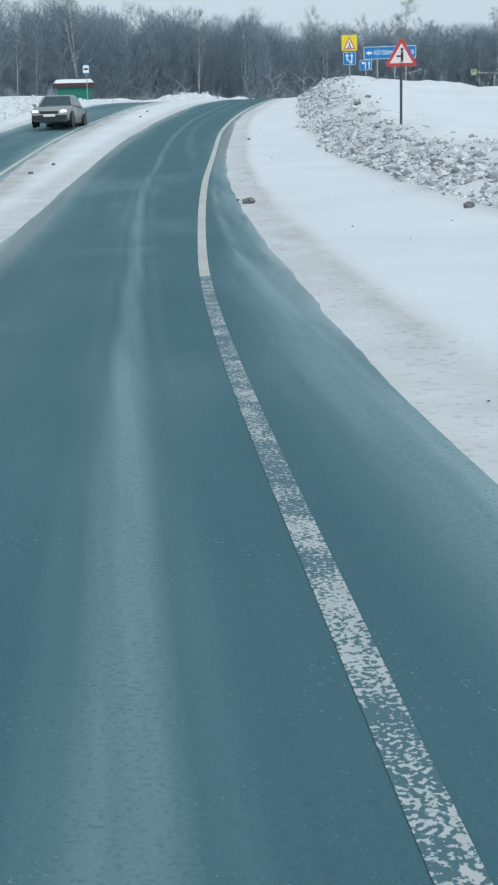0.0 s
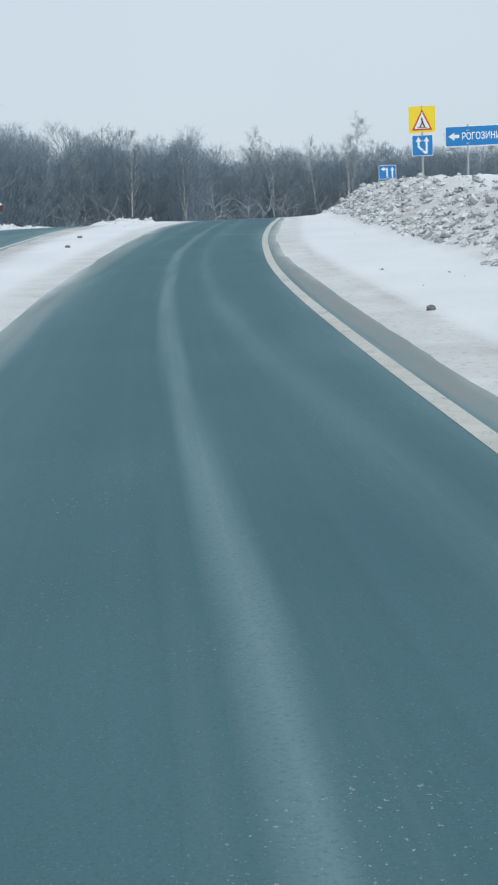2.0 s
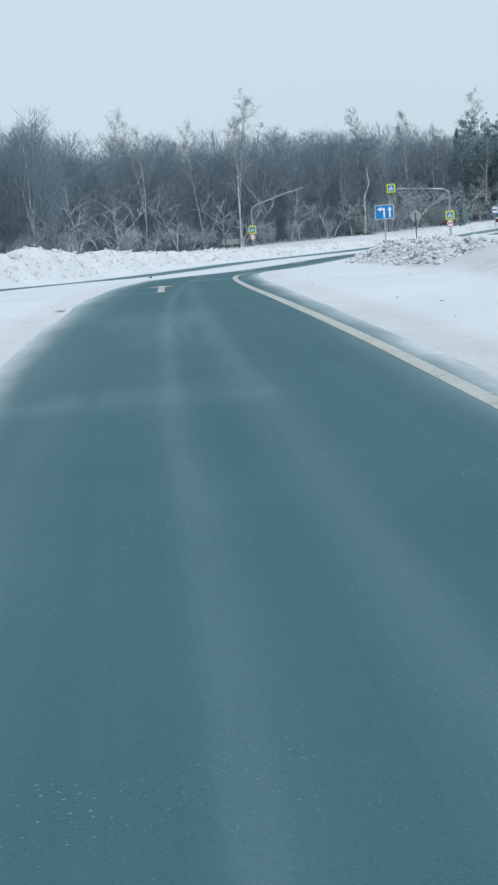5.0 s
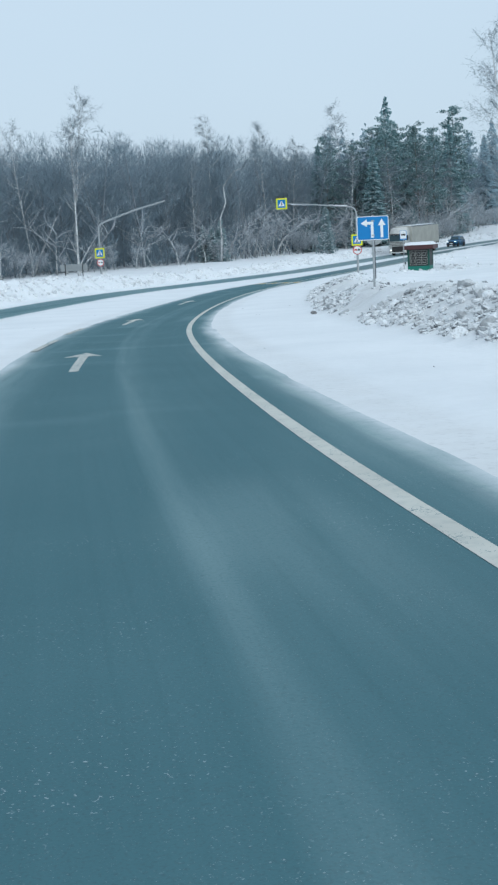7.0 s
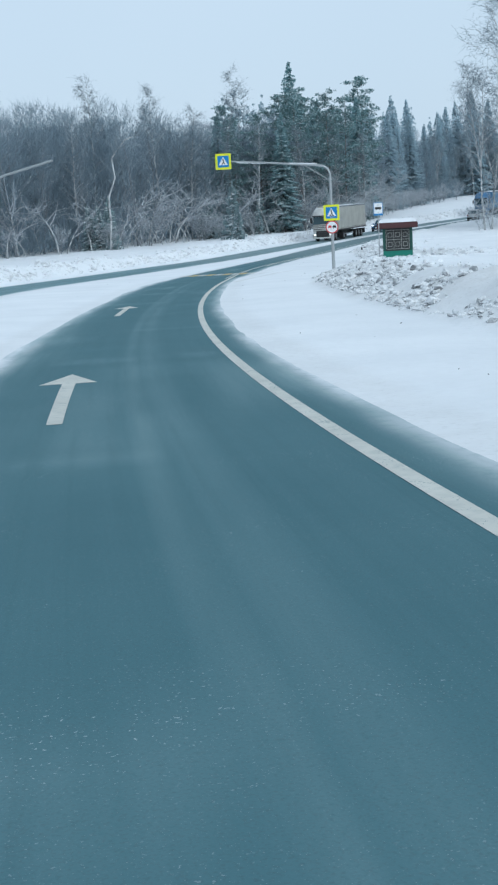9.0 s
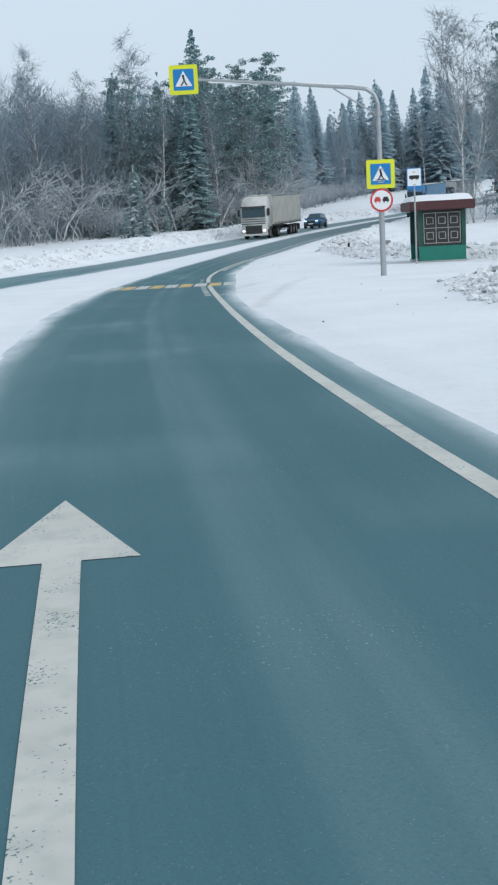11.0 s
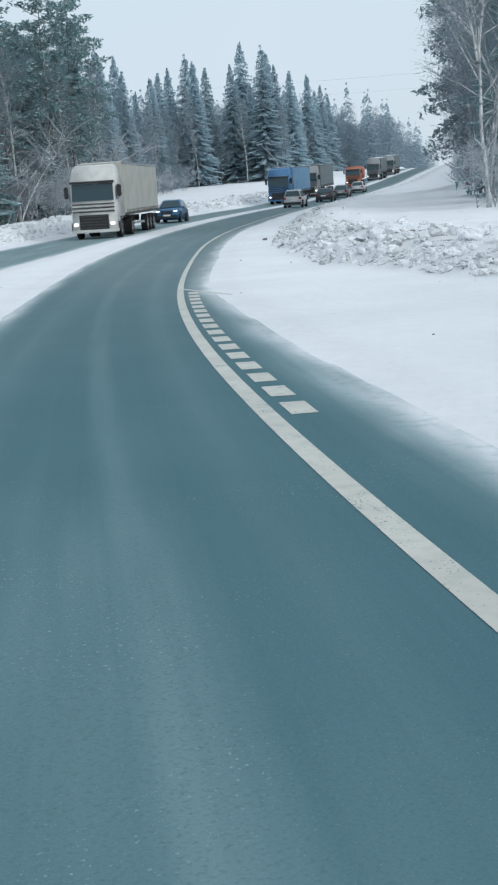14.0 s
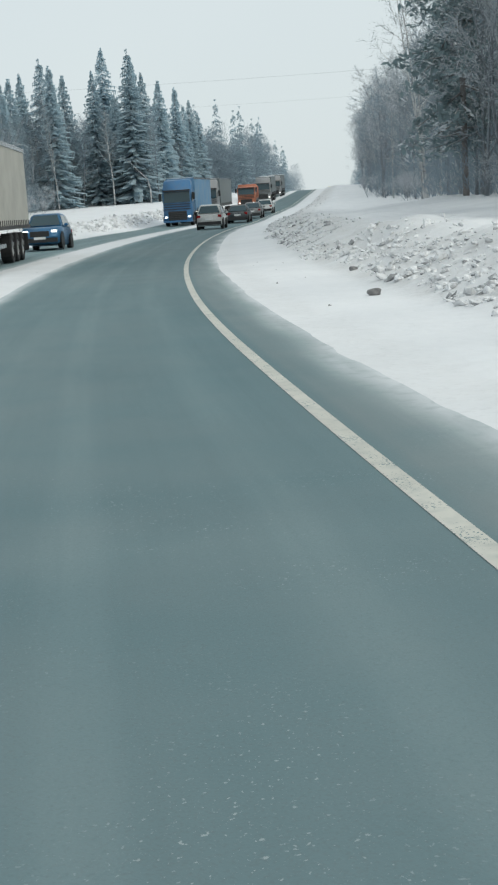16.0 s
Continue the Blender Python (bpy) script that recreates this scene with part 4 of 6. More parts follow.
def thicket(seed, h, rad, count, w0):
    """Dense twigs of a tree deep in the wood, from the ground to a thinning top."""
    rng = random.Random(seed)
    b = Build()
    for _ in range(count):
        u = rng.random() ** .8
        rr = rad * (1 - .55 * max(0, u - .6) / .4) * math.sqrt(rng.random())
        a = rng.uniform(0, 6.283)
        p = Vector((math.cos(a) * rr, math.sin(a) * rr, u * h))
        way = Vector((math.cos(a) * .4 + rng.gauss(0, .55), math.sin(a) * .4 + rng.gauss(0, .55), .9)).normalized()
        side = way.cross(Vector((rng.gauss(0, 1), rng.gauss(0, 1), .1))).normalized() * w0 * rng.uniform(.5, 1.4) * (1.15 - .7 * u)
        b.tri(tuple(p - side), tuple(p + side), tuple(p + way * rng.uniform(.7, 1.7)))
    return b


LOW = [bare_tree(200 + i, (16, 17, 18, 9)[i], .12, (.29, .27, .28, .42)[i], .05, 28, 22, bend=.05, forks=2, wide=1.6, far=True) for i in range(4)]
LOWM = [(a.mesh("far_trunk", GREY_BARK), b.mesh("far_twigs", TWIG)) for a, b in LOW]
DEEPM = [thicket(240 + i, (15.5, 16.5, 14.5, 16)[i], 3.2, 1050, .042).mesh("deep_twigs", TWIG) for i in range(4)]
SCRUB = [thicket(250 + i, 4.5, 2.8, 240, .04).mesh("scrub", TWIG) for i in range(2)]
LOWS = spruce_tree(220, 24, wide=.2, levels=26, full=7)[1].mesh("far_spruce", SPRUCE_NEEDLE)
spots = []


def sow(x, y, con, size, which=LOWM):
    t = R.uniform(0, 6.3)
    if R.random() < con:
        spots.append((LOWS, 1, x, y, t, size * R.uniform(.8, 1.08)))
    elif which is LOWM:
        a, b = R.choice(LOWM)
        z = size * R.uniform(.8, 1.08)
        spots.extend([(a, 2, x, y, t, z), (b, 0, x, y, t, z)])
    else:
        spots.append((R.choice(which), 0, x, y, t, size * R.uniform(.82, 1.1)))


def conifers(s):
    return .4 if s > 345 else 0


for _ in range(230):
    s = R.uniform(120, 640)
    x, y = place(s, float(wood_edge(s)) - 6 - R.uniform(0, 26))
    sow(float(x), float(y), conifers(s), .96 * min(1.12, float(grow(s))))
for _ in range(90):
    sow(R.uniform(-115, 2), R.uniform(240, 280), .0, .95)
for _ in range(700):  # close behind the edge, shutting the view between the stems
    s = R.uniform(120, 640)
    x, y = place(s, float(wood_edge(s)) - R.uniform(4, 34))
    sow(float(x), float(y), .25 * conifers(s), float(grow(s)), DEEPM)
for _ in range(360):
    sow(R.uniform(-130, 5), R.uniform(243, 300), 0, 1.1, DEEPM)
for _ in range(420):
    s = R.uniform(120, 520)
    x, y = place(s, float(wood_edge(s)) - R.uniform(1.5, 12))
    sow(float(x), float(y), 0, 1.0, SCRUB)
for _ in range(130):
    sow(R.uniform(-110, 5), R.uniform(238, 252), 0, 1.0, SCRUB)
for _ in range(210):
    s = R.uniform(322, 600)
    x, y = place(s, 19 - 3.0 * float(step(s, 360, 480)) + R.uniform(0, 32))
    sow(float(x), float(y), .12 if s > 430 else 0, .9, R.choice((LOWM, DEEPM, DEEPM)))
for _ in range(110):
    s = R.uniform(320, 560)
    x, y = place(s, 16.5 - 3.0 * float(step(s, 360, 480)) + R.uniform(0, 10))
    sow(float(x), float(y), 0, .9, SCRUB)
for _ in range(330):
    s = R.uniform(600, 860)
    x, y = place(s, R.choice((-1, -1, 1)) * R.uniform(13, 50))
    sow(float(x), float(y), .2, 1.05, DEEPM)
for _ in range(330):  # where the wood fans out round the bend
    s = R.uniform(240, 345)
    x, y = place(s, float(wood_edge(s)) - R.uniform(7, 62))
    sow(float(x), float(y), 0, 1.06, DEEPM)
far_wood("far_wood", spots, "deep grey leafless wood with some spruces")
for m_ in [a for ab in LOWM for a in ab] + DEEPM + SCRUB + [LOWS]:
    bpy.data.meshes.remove(m_)


# ---------------------------------------------------------------- signs, poles and shelters
def box(bd, x0, x1, y0, y1, z0, z1):
    n = len(bd.v)
    bd.v += [(x0, y0, z0), (x1, y0, z0), (x1, y1, z0), (x0, y1, z0), (x0, y0, z1), (x1, y0, z1), (x1, y1, z1), (x0, y1, z1)]
    bd.f += [tuple(n + i for i in q) for q in ((0, 3, 2, 1), (4, 5, 6, 7), (0, 1, 5, 4), (1, 2, 6, 5), (2, 3, 7, 6), (3, 0, 4, 7))]
    return bd


def prism(bd, outline, y0, y1):
    """An upright plate from an outline in x and z, its face at y0."""
    n, m = len(bd.v), len(outline)
    bd.v += [(x, y0, z) for x, z in outline] + [(x, y1, z) for x, z in outline]
    bd.f.append(tuple(range(n, n + m)))
    bd.f.append(tuple(range(n + 2 * m - 1, n + m - 1, -1)))
    for i in range(m):
        j = (i + 1) % m
        bd.f.append((n + i, n + m + i, n + m + j, n + j))
    return bd


def rounded(x0, x1, z0, z1, r, k=4):
    pts = []
    for cx, cz, a0 in ((x1 - r, z1 - r, 0), (x0 + r, z1 - r, 90), (x0 + r, z0 + r, 180), (x1 - r, z0 + r, 270)):
        for i in range(k + 1):
            a = radians(a0 + 90 * i / k)
            pts.append((cx + r * math.cos(a), cz + r * math.sin(a)))
    return pts[::-1]


def disc(cx, cz, r, k=28):
    return [(cx + r * math.cos(-2 * math.pi * i / k), cz + r * math.sin(-2 * math.pi * i / k)) for i in range(k)]


def at_road(name, s, d, turn=0.0, sink=None):
    """A thing's base on the snow, facing the oncoming driver."""
    e = new(name)
    x, y, z = spot(s, d)
    z = float(road_z(s)) if sink is None else z - sink
    e.matrix_basis = pose(x, y, z, 0, 0, -math.degrees(float(heading(s))) + turn)
    return e


def post(e, h, r=.038, x=0.0, mat=GALV, y=.03):
    b = Build()
    b.tube([(x, y, -.3), (x, y, h * .5), (x, y, h)], [r, r, r], 10)
    part("post", b, mat, e)
    c = Build()
    c.tube([(x, y, h), (x, y, h + .02)], [r * 1.12, r * .9], 10)
    part("post_cap", c, PLASTIC, e)


def clamps(e, zs, r=.05, x=0.0):
    for z in zs:
        b = Build()
        box(b, x - r, x + r, -.02, .09, z - .02, z + .02)
        part("clamp", b, GALV, e)


def plate(e, outline, mat, label, y=0.0, back=True):
    b = prism(Build(), outline, y - .004, y + .018)
    p = part("sign_face", b, mat, e, label)
    return p


def decal(p, outline, mat, y, name="symbol", label=""):
    return part(name, prism(Build(), outline, y - .004, y), mat, p, label)


def shift(outline, dx, dz):
    return [(x + dx, z + dz) for x, z in outline]


def slab(x0, z0, x1, z1, w_):
    """A slanting bar between two points."""
    v = Vector((x1 - x0, z1 - z0)).normalized()
    n = Vector((-v.y, v.x)) * w_ * .5
    return [(x0 + n.x, z0 + n.y), (x1 + n.x, z1 + n.y), (x1 - n.x, z1 - n.y), (x0 - n.x, z0 - n.y)]


def arrow_up(x, z0, z1, w_, mat, p, y):
    decal(p, slab(x, z0, x, z1 - 2.2 * w_, w_), mat, y, "arrow")
    decal(p, [(x - 1.4 * w_, z1 - 2.4 * w_), (x, z1), (x + 1.4 * w_, z1 - 2.4 * w_)], mat, y, "arrow_head")


def arrow_left_turn(x, z0, z1, w_, mat, p, y):
    decal(p, slab(x, z0, x, z1 - w_ * .7, w_), mat, y, "arrow")
    decal(p, slab(x + w_ * .5, z1 - 1.2 * w_, x - 2.0 * w_, z1 - 1.2 * w_, w_), mat, y - .002, "arrow")
    decal(p, [(x - 1.9 * w_, z1 + .2 * w_), (x - 1.9 * w_, z1 - 2.6 * w_), (x - 4.2 * w_, z1 - 1.2 * w_)], mat, y, "arrow_head")


def crossing_face(e, cz, size, label):
    """A crossing sign on a lime board: blue square, white triangle, dark bars."""
    h = size / 2
    p = plate(e, rounded(-h, h, cz - h, cz + h, .05), SIGN_LIME, label)
    b = h * .72
    decal(p, rounded(-b, b, cz - b, cz + b, .03), SIGN_BLUE, -.006, "blue_field")
    decal(p, [(-b * .82, cz - b * .62), (0, cz + b * .82), (b * .82, cz - b * .62)], SIGN_WHITE, -.011, "white_triangle")
    for q in (slab(-.02 * size, cz + .16 * size, .03 * size, cz - .06 * size, .07 * size), slab(.02 * size, cz - .05 * size, .11 * size, cz - .19 * size, .045 * size), slab(0, cz - .05 * size, -.09 * size, cz - .19 * size, .045 * size), slab(-.17 * size, cz - .195 * size, .18 * size, cz - .195 * size, .025 * size)):
        decal(p, q, SIGN_BLACK, -.016, "dark_bar")
    return p


def lane_sign(s, d, low, high, wide, label, group):
    e = at_road("lane_sign", s, d)
    post(e, high + .05)
    p = plate(e, rounded(-wide / 2, wide / 2, low, high, .05), SIGN_WHITE, "white-edged blue plate")
    decal(p, rounded(-wide / 2 + .025, wide / 2 - .025, low + .025, high - .025, .04), SIGN_BLUE, -.006, "blue_field")
    hh = high - low
    arrow_left_turn(-.02 * wide, low + .1 * hh, high - .15 * hh, .085 * wide, SIGN_WHITE, p, -.011)
    arrow_up(.28 * wide, low + .1 * hh, high - .12 * hh, .085 * wide, SIGN_WHITE, p, -.011)
    clamps(e, (low + .2 * hh, high - .2 * hh))
    return tagged(e, label, "road sign", group)


# warning triangle
e = at_road("warning_sign", 40, 7.85)
post(e, 2.95, .04, 0, DARK_STEEL)
t0, t1, hw = 2.54, 3.34, .47
p = plate(e, [(-hw + .03, t0 - .02), (-hw, t0 + .04), (-.035, t1 - .02), (.035, t1 - .02), (hw, t0 + .04), (hw - .03, t0 - .02)], SIGN_RED, "red-rimmed triangle")
decal(p, [(-hw * .76, t0 + .075), (0, t1 - .15), (hw * .76, t0 + .075)], SIGN_PINK, -.006, "pale_field")
decal(p, slab(.02, t0 + .13, .02, t0 + .52, .075), SIGN_BLACK, -.011, "black_bar")
decal(p, slab(-.15, t0 + .28, .02, t0 + .28, .045), SIGN_BLACK, -.012, "black_bar")
clamps(e, (2.65, 2.95))
tagged(e, "red-rimmed triangular warning sign on a dark post", "road sign")

# yellow crossing-ahead board with a lane sign beneath
e = at_road("warning_board", 80, 7.35)
post(e, 3.7)
p = plate(e, rounded(-.46, .46, 2.82, 3.72, .05), SIGN_YELLOW, "bright yellow board")
decal(p, [(-.36, 2.90), (0, 3.62), (.36, 2.90)], SIGN_RED, -.006, "red_triangle")
decal(p, [(-.27, 2.955), (0, 3.50), (.27, 2.955)], SIGN_WHITE, -.011, "white_triangle")
for q in (slab(-.02, 3.33, .02, 3.14, .055), slab(.02, 3.15, .09, 3.0, .04), slab(0, 3.15, -.08, 3.0, .04), slab(-.17, 2.99, .17, 2.99, .02)):
    decal(p, q, SIGN_BLACK, -.016, "dark_bar")
p = plate(e, rounded(-.37, .37, 2.02, 2.74, .04), SIGN_WHITE, "white-edged blue plate")
decal(p, rounded(-.35, .35, 2.04, 2.72, .035), SIGN_BLUE, -.006, "blue_field")
arrow_up(-.14, 2.32, 2.68, .07, SIGN_WHITE, p, -.011)
arrow_up(.14, 2.10, 2.68, .07, SIGN_WHITE, p, -.011)
decal(p, slab(-.14, 2.34, .12, 2.10, .07), SIGN_WHITE, -.013, "arrow")
clamps(e, (2.2, 2.55, 3.0, 3.5))
tagged(e, "yellow warning board above a blue lane plate", "road sign")

# direction sign
e = at_road("direction_sign", 80.5, 9.75, -2)
for x in (-.75, .95):
    post(e, 3.02, .04, x)
p = plate(e, rounded(-1.55, 1.55, 2.29, 3.01, .05), SIGN_WHITE, "white-edged blue board")
decal(p, rounded(-1.52, 1.52, 2.32, 2.98, .045), SIGN_BLUE, -.006, "blue_field")
decal(p, slab(-1.05, 2.65, -1.25, 2.65, .12), SIGN_WHITE, -.011, "arrow")
decal(p, [(-1.22, 2.79), (-1.22, 2.51), (-1.43, 2.65)], SIGN_WHITE, -.011, "arrow_head")
for body, x, width in (("РОГОЗИНИНО", -.97, 1.72), ("0.5", .95, .48)):
    cu = bpy.data.curves.new("lettering", "FONT")
    cu.body, cu.size, cu.extrude, cu.offset = body, .34, .002, .004
    tmp = new("lettering_tmp", cu)
    bpy.context.view_layer.update()
    me = bpy.data.meshes.new_from_object(tmp.evaluated_get(bpy.context.evaluated_depsgraph_get()))
    bpy.data.objects.remove(tmp)
    xs = [v.co.x for v in me.vertices]
    f = width / max(.01, max(xs) - min(xs))
    me.transform(Matrix(((f, 0, 0, x), (0, 0, -1, -.012), (0, 1, 0, 2.53), (0, 0, 0, 1))))
    me.materials.clear()
    me.materials.append(SIGN_WHITE)
    part("lettering", me, SIGN_WHITE, p, "white lettering")
clamps(e, (2.4, 2.85), .05, -.75)
clamps(e, (2.4, 2.85), .05, .95)
tagged(e, "blue direction sign with white arrow on two posts", "road sign")

lane_sign(108, 8.3, 2.12, 2.90, .98, "blue two-lane arrow sign on a steel post", "lane signs")
lane_sign(156, 8.15, 2.38, 3.16, 1.05, "blue two-lane arrow sign on a steel post", "lane signs")


def round_back(s, d, z, r, label):
    e = at_road("round_sign", s, d)
    post(e, z + r * .6, .035, 0, DARK_STEEL, -.04)
    part("sign_face", prism(Build(), disc(0, z, r), 0, .02), SIGN_BACK, e, "plain grey back of the sign")
    clamps(e, (z - .15, z + .15))
    return tagged(e, label, "road sign", "signs seen from behind")


round_back(172, 9.5, 2.8, .36, "round sign seen from behind on a dark post")
round_back(183, -19.0, 2.3, .34, "round sign seen from behind above the snow bank")

# crossing pole with its arm, right of the road
e = at_road("crossing_mast", 218, 7.3)
b = Build()
b.tube([(0, .1, -.3), (0, .1, 2.5), (0, .1, 5.05)], [.095, .09, .075], 14)
part("mast", b, GALV, e)
b = Build()
b.tube([(0, .1, 4.9), (0, .1, 5.35), (-.10, .1, 5.62), (-.35, .1, 5.80), (-.75, .1, 5.86), (-3.2, .1, 6.12), (-5.6, .1, 6.34)], [.07, .068, .066, .063, .06, .052, .045], 10)
part("arm", b, GALV, e)
b = Build()
b.tube([(-.03, .1, 5.0), (-1.35, .1, 5.86)], [.025, .025], 8)
part("brace", b, GALV, e)
b = Build()
b.tube([(0, .1, 4.98), (0, .1, 5.1)], [.12, .12], 14)
part("flange", b, GALV, e)
b = Build()
for i in range(14):
    x = -.7 - 4.5 * i / 14
    b.tube([(x, .1, 5.93 + .07 * (-x - .7)), (x - .32, .1, 5.945 + .07 * (-x - .4))], [.035, .035], 6)
part("snow_cap", b, SNOW, e, "snow lying on the arm")
crossing_face(e, 3.2, .88, "crossing plate with a lime border")
p = plate(e, disc(0, 2.40, .36), SIGN_RED, "red-ringed round plate", -.02)
decal(p, disc(0, 2.40, .30), SIGN_WHITE, -.026, "white_field")
for x, m_ in ((-.13, SIGN_RED), (.13, SIGN_BLACK)):
    decal(p, rounded(x - .10, x + .10, 2.36, 2.45, .02), m_, -.031, "car_shape")
    decal(p, rounded(x - .07, x + .07, 2.44, 2.50, .015), m_, -.032, "car_shape")
    for q in (-.07, .05):
        decal(p, rounded(x + q, x + q + .03, 2.315, 2.37, .008), m_, -.033, "car_shape")
clamps(e, (2.15, 2.45, 2.95, 3.35), .1)
arm = part("sign_hanger", box(Build(), -6.25, -5.4, .06, .14, 6.29, 6.35), GALV, e)
h_ = .44
cz = 6.35
p = part("hanging_sign", prism(Build(), shift(rounded(-h_, h_, -h_, h_, .05), -5.95, cz), -.004, .05), SIGN_LIME, e, "lime-bordered crossing plate on the arm")
bq = h_ * .72
decal(p, shift(rounded(-bq, bq, -bq, bq, .03), -5.95, cz), SIGN_BLUE, -.006, "blue_field")
decal(p, shift([(-bq * .82, -bq * .62), (0, bq * .82), (bq * .82, -bq * .62)], -5.95, cz), SIGN_WHITE, -.011, "white_triangle")
for q in (slab(-.02, .14, .03, -.05, .06), slab(.02, -.05, .10, -.17, .04), slab(0, -.05, -.08, -.17, .04)):
    decal(p, shift(q, -5.95, cz), SIGN_BLACK, -.016, "dark_bar")
tagged(e, "galvanised crossing mast with signs and a long arm", "sign mast", "crossing masts")

# its counterpart across the road
e = at_road("crossing_mast", 224, -16.1)
b = Build()
b.tube([(0, .1, -.3), (0, .1, 2.5), (0, .1, 4.9)], [.095, .09, .075], 12)
part("mast", b, GALV, e)
b = Build()
b.tube([(0, .1, 4.8), (0, .1, 5.3), (.12, .1, 5.6), (.5, .1, 5.85), (3.2, .1, 6.7), (6.2, .1, 7.4)], [.09, .09, .088, .085, .08, .075], 10)
part("arm", b, GALV, e)
b = Build()
b.tube([(-.75, .1, 4.55), (0, .1, 4.75), (.55, .1, 4.85)], [.02, .025, .02], 6)
part("bracket", b, GALV, e)
crossing_face(e, 3.2, .88, "crossing plate with a lime border")
p = plate(e, disc(.02, 2.38, .33), SIGN_RED, "red-ringed round plate", -.02)
decal(p, disc(.02, 2.38, .27), SIGN_WHITE, -.026, "white_field")
decal(p, rounded(-.2, -.02, 2.35, 2.43, .02), SIGN_RED, -.031, "car_shape")
decal(p, rounded(.06, .24, 2.35, 2.43, .02), SIGN_BLACK, -.031, "car_shape")
clamps(e, (2.0, 2.3, 2.7, 3.2), .1)
tagged(e, "galvanised crossing mast with a rising arm", "sign mast", "crossing masts")

e = at_road("direction_sign", 223, -18.2)
for x in (-.8, .8):
    post(e, 2.35, .04, x, DARK_STEEL, -.03)
part("sign_face", prism(Build(), rounded(-1.25, 1.25, 1.75, 2.35, .04), 0, .02), SIGN_BACK, e, "plain grey back of the sign")
for z in (1.9, 2.2):
    part("rail", box(Build(), -1.2, 1.2, -.03, 0, z - .02, z + .02), GALV, e)
tagged(e, "wide sign seen from behind on two posts", "road sign", "signs seen from behind")


def stop_sign(s, d, z, label):
    e = at_road("bus_stop_sign", s, d)
    post(e, z + .35)
    p = plate(e, rounded(-.3, .3, z - .42, z + .42, .04), SIGN_BLUE, "blue plate")
    decal(p, rounded(-.27, .27, z - .30, z + .39, .02), SIGN_WHITE, -.006, "white_field")
    decal(p, rounded(-.20, .20, z - .02, z + .12, .02), SIGN_BLACK, -.011, "bus_shape")
    for q in (-.13, .08):
        decal(p, rounded(q, q + .06, z - .06, z, .01), SIGN_BLACK, -.012, "bus_shape")
    clamps(e, (z - .25, z + .25))
    return tagged(e, label, "bus stop sign", "bus stop signs")


stop_sign(230.8, 9.9, 3.5, "blue and white bus stop sign beside the shelter")
stop_sign(119.5, -17.9, 3.5, "blue and white bus stop sign beside the shelter")


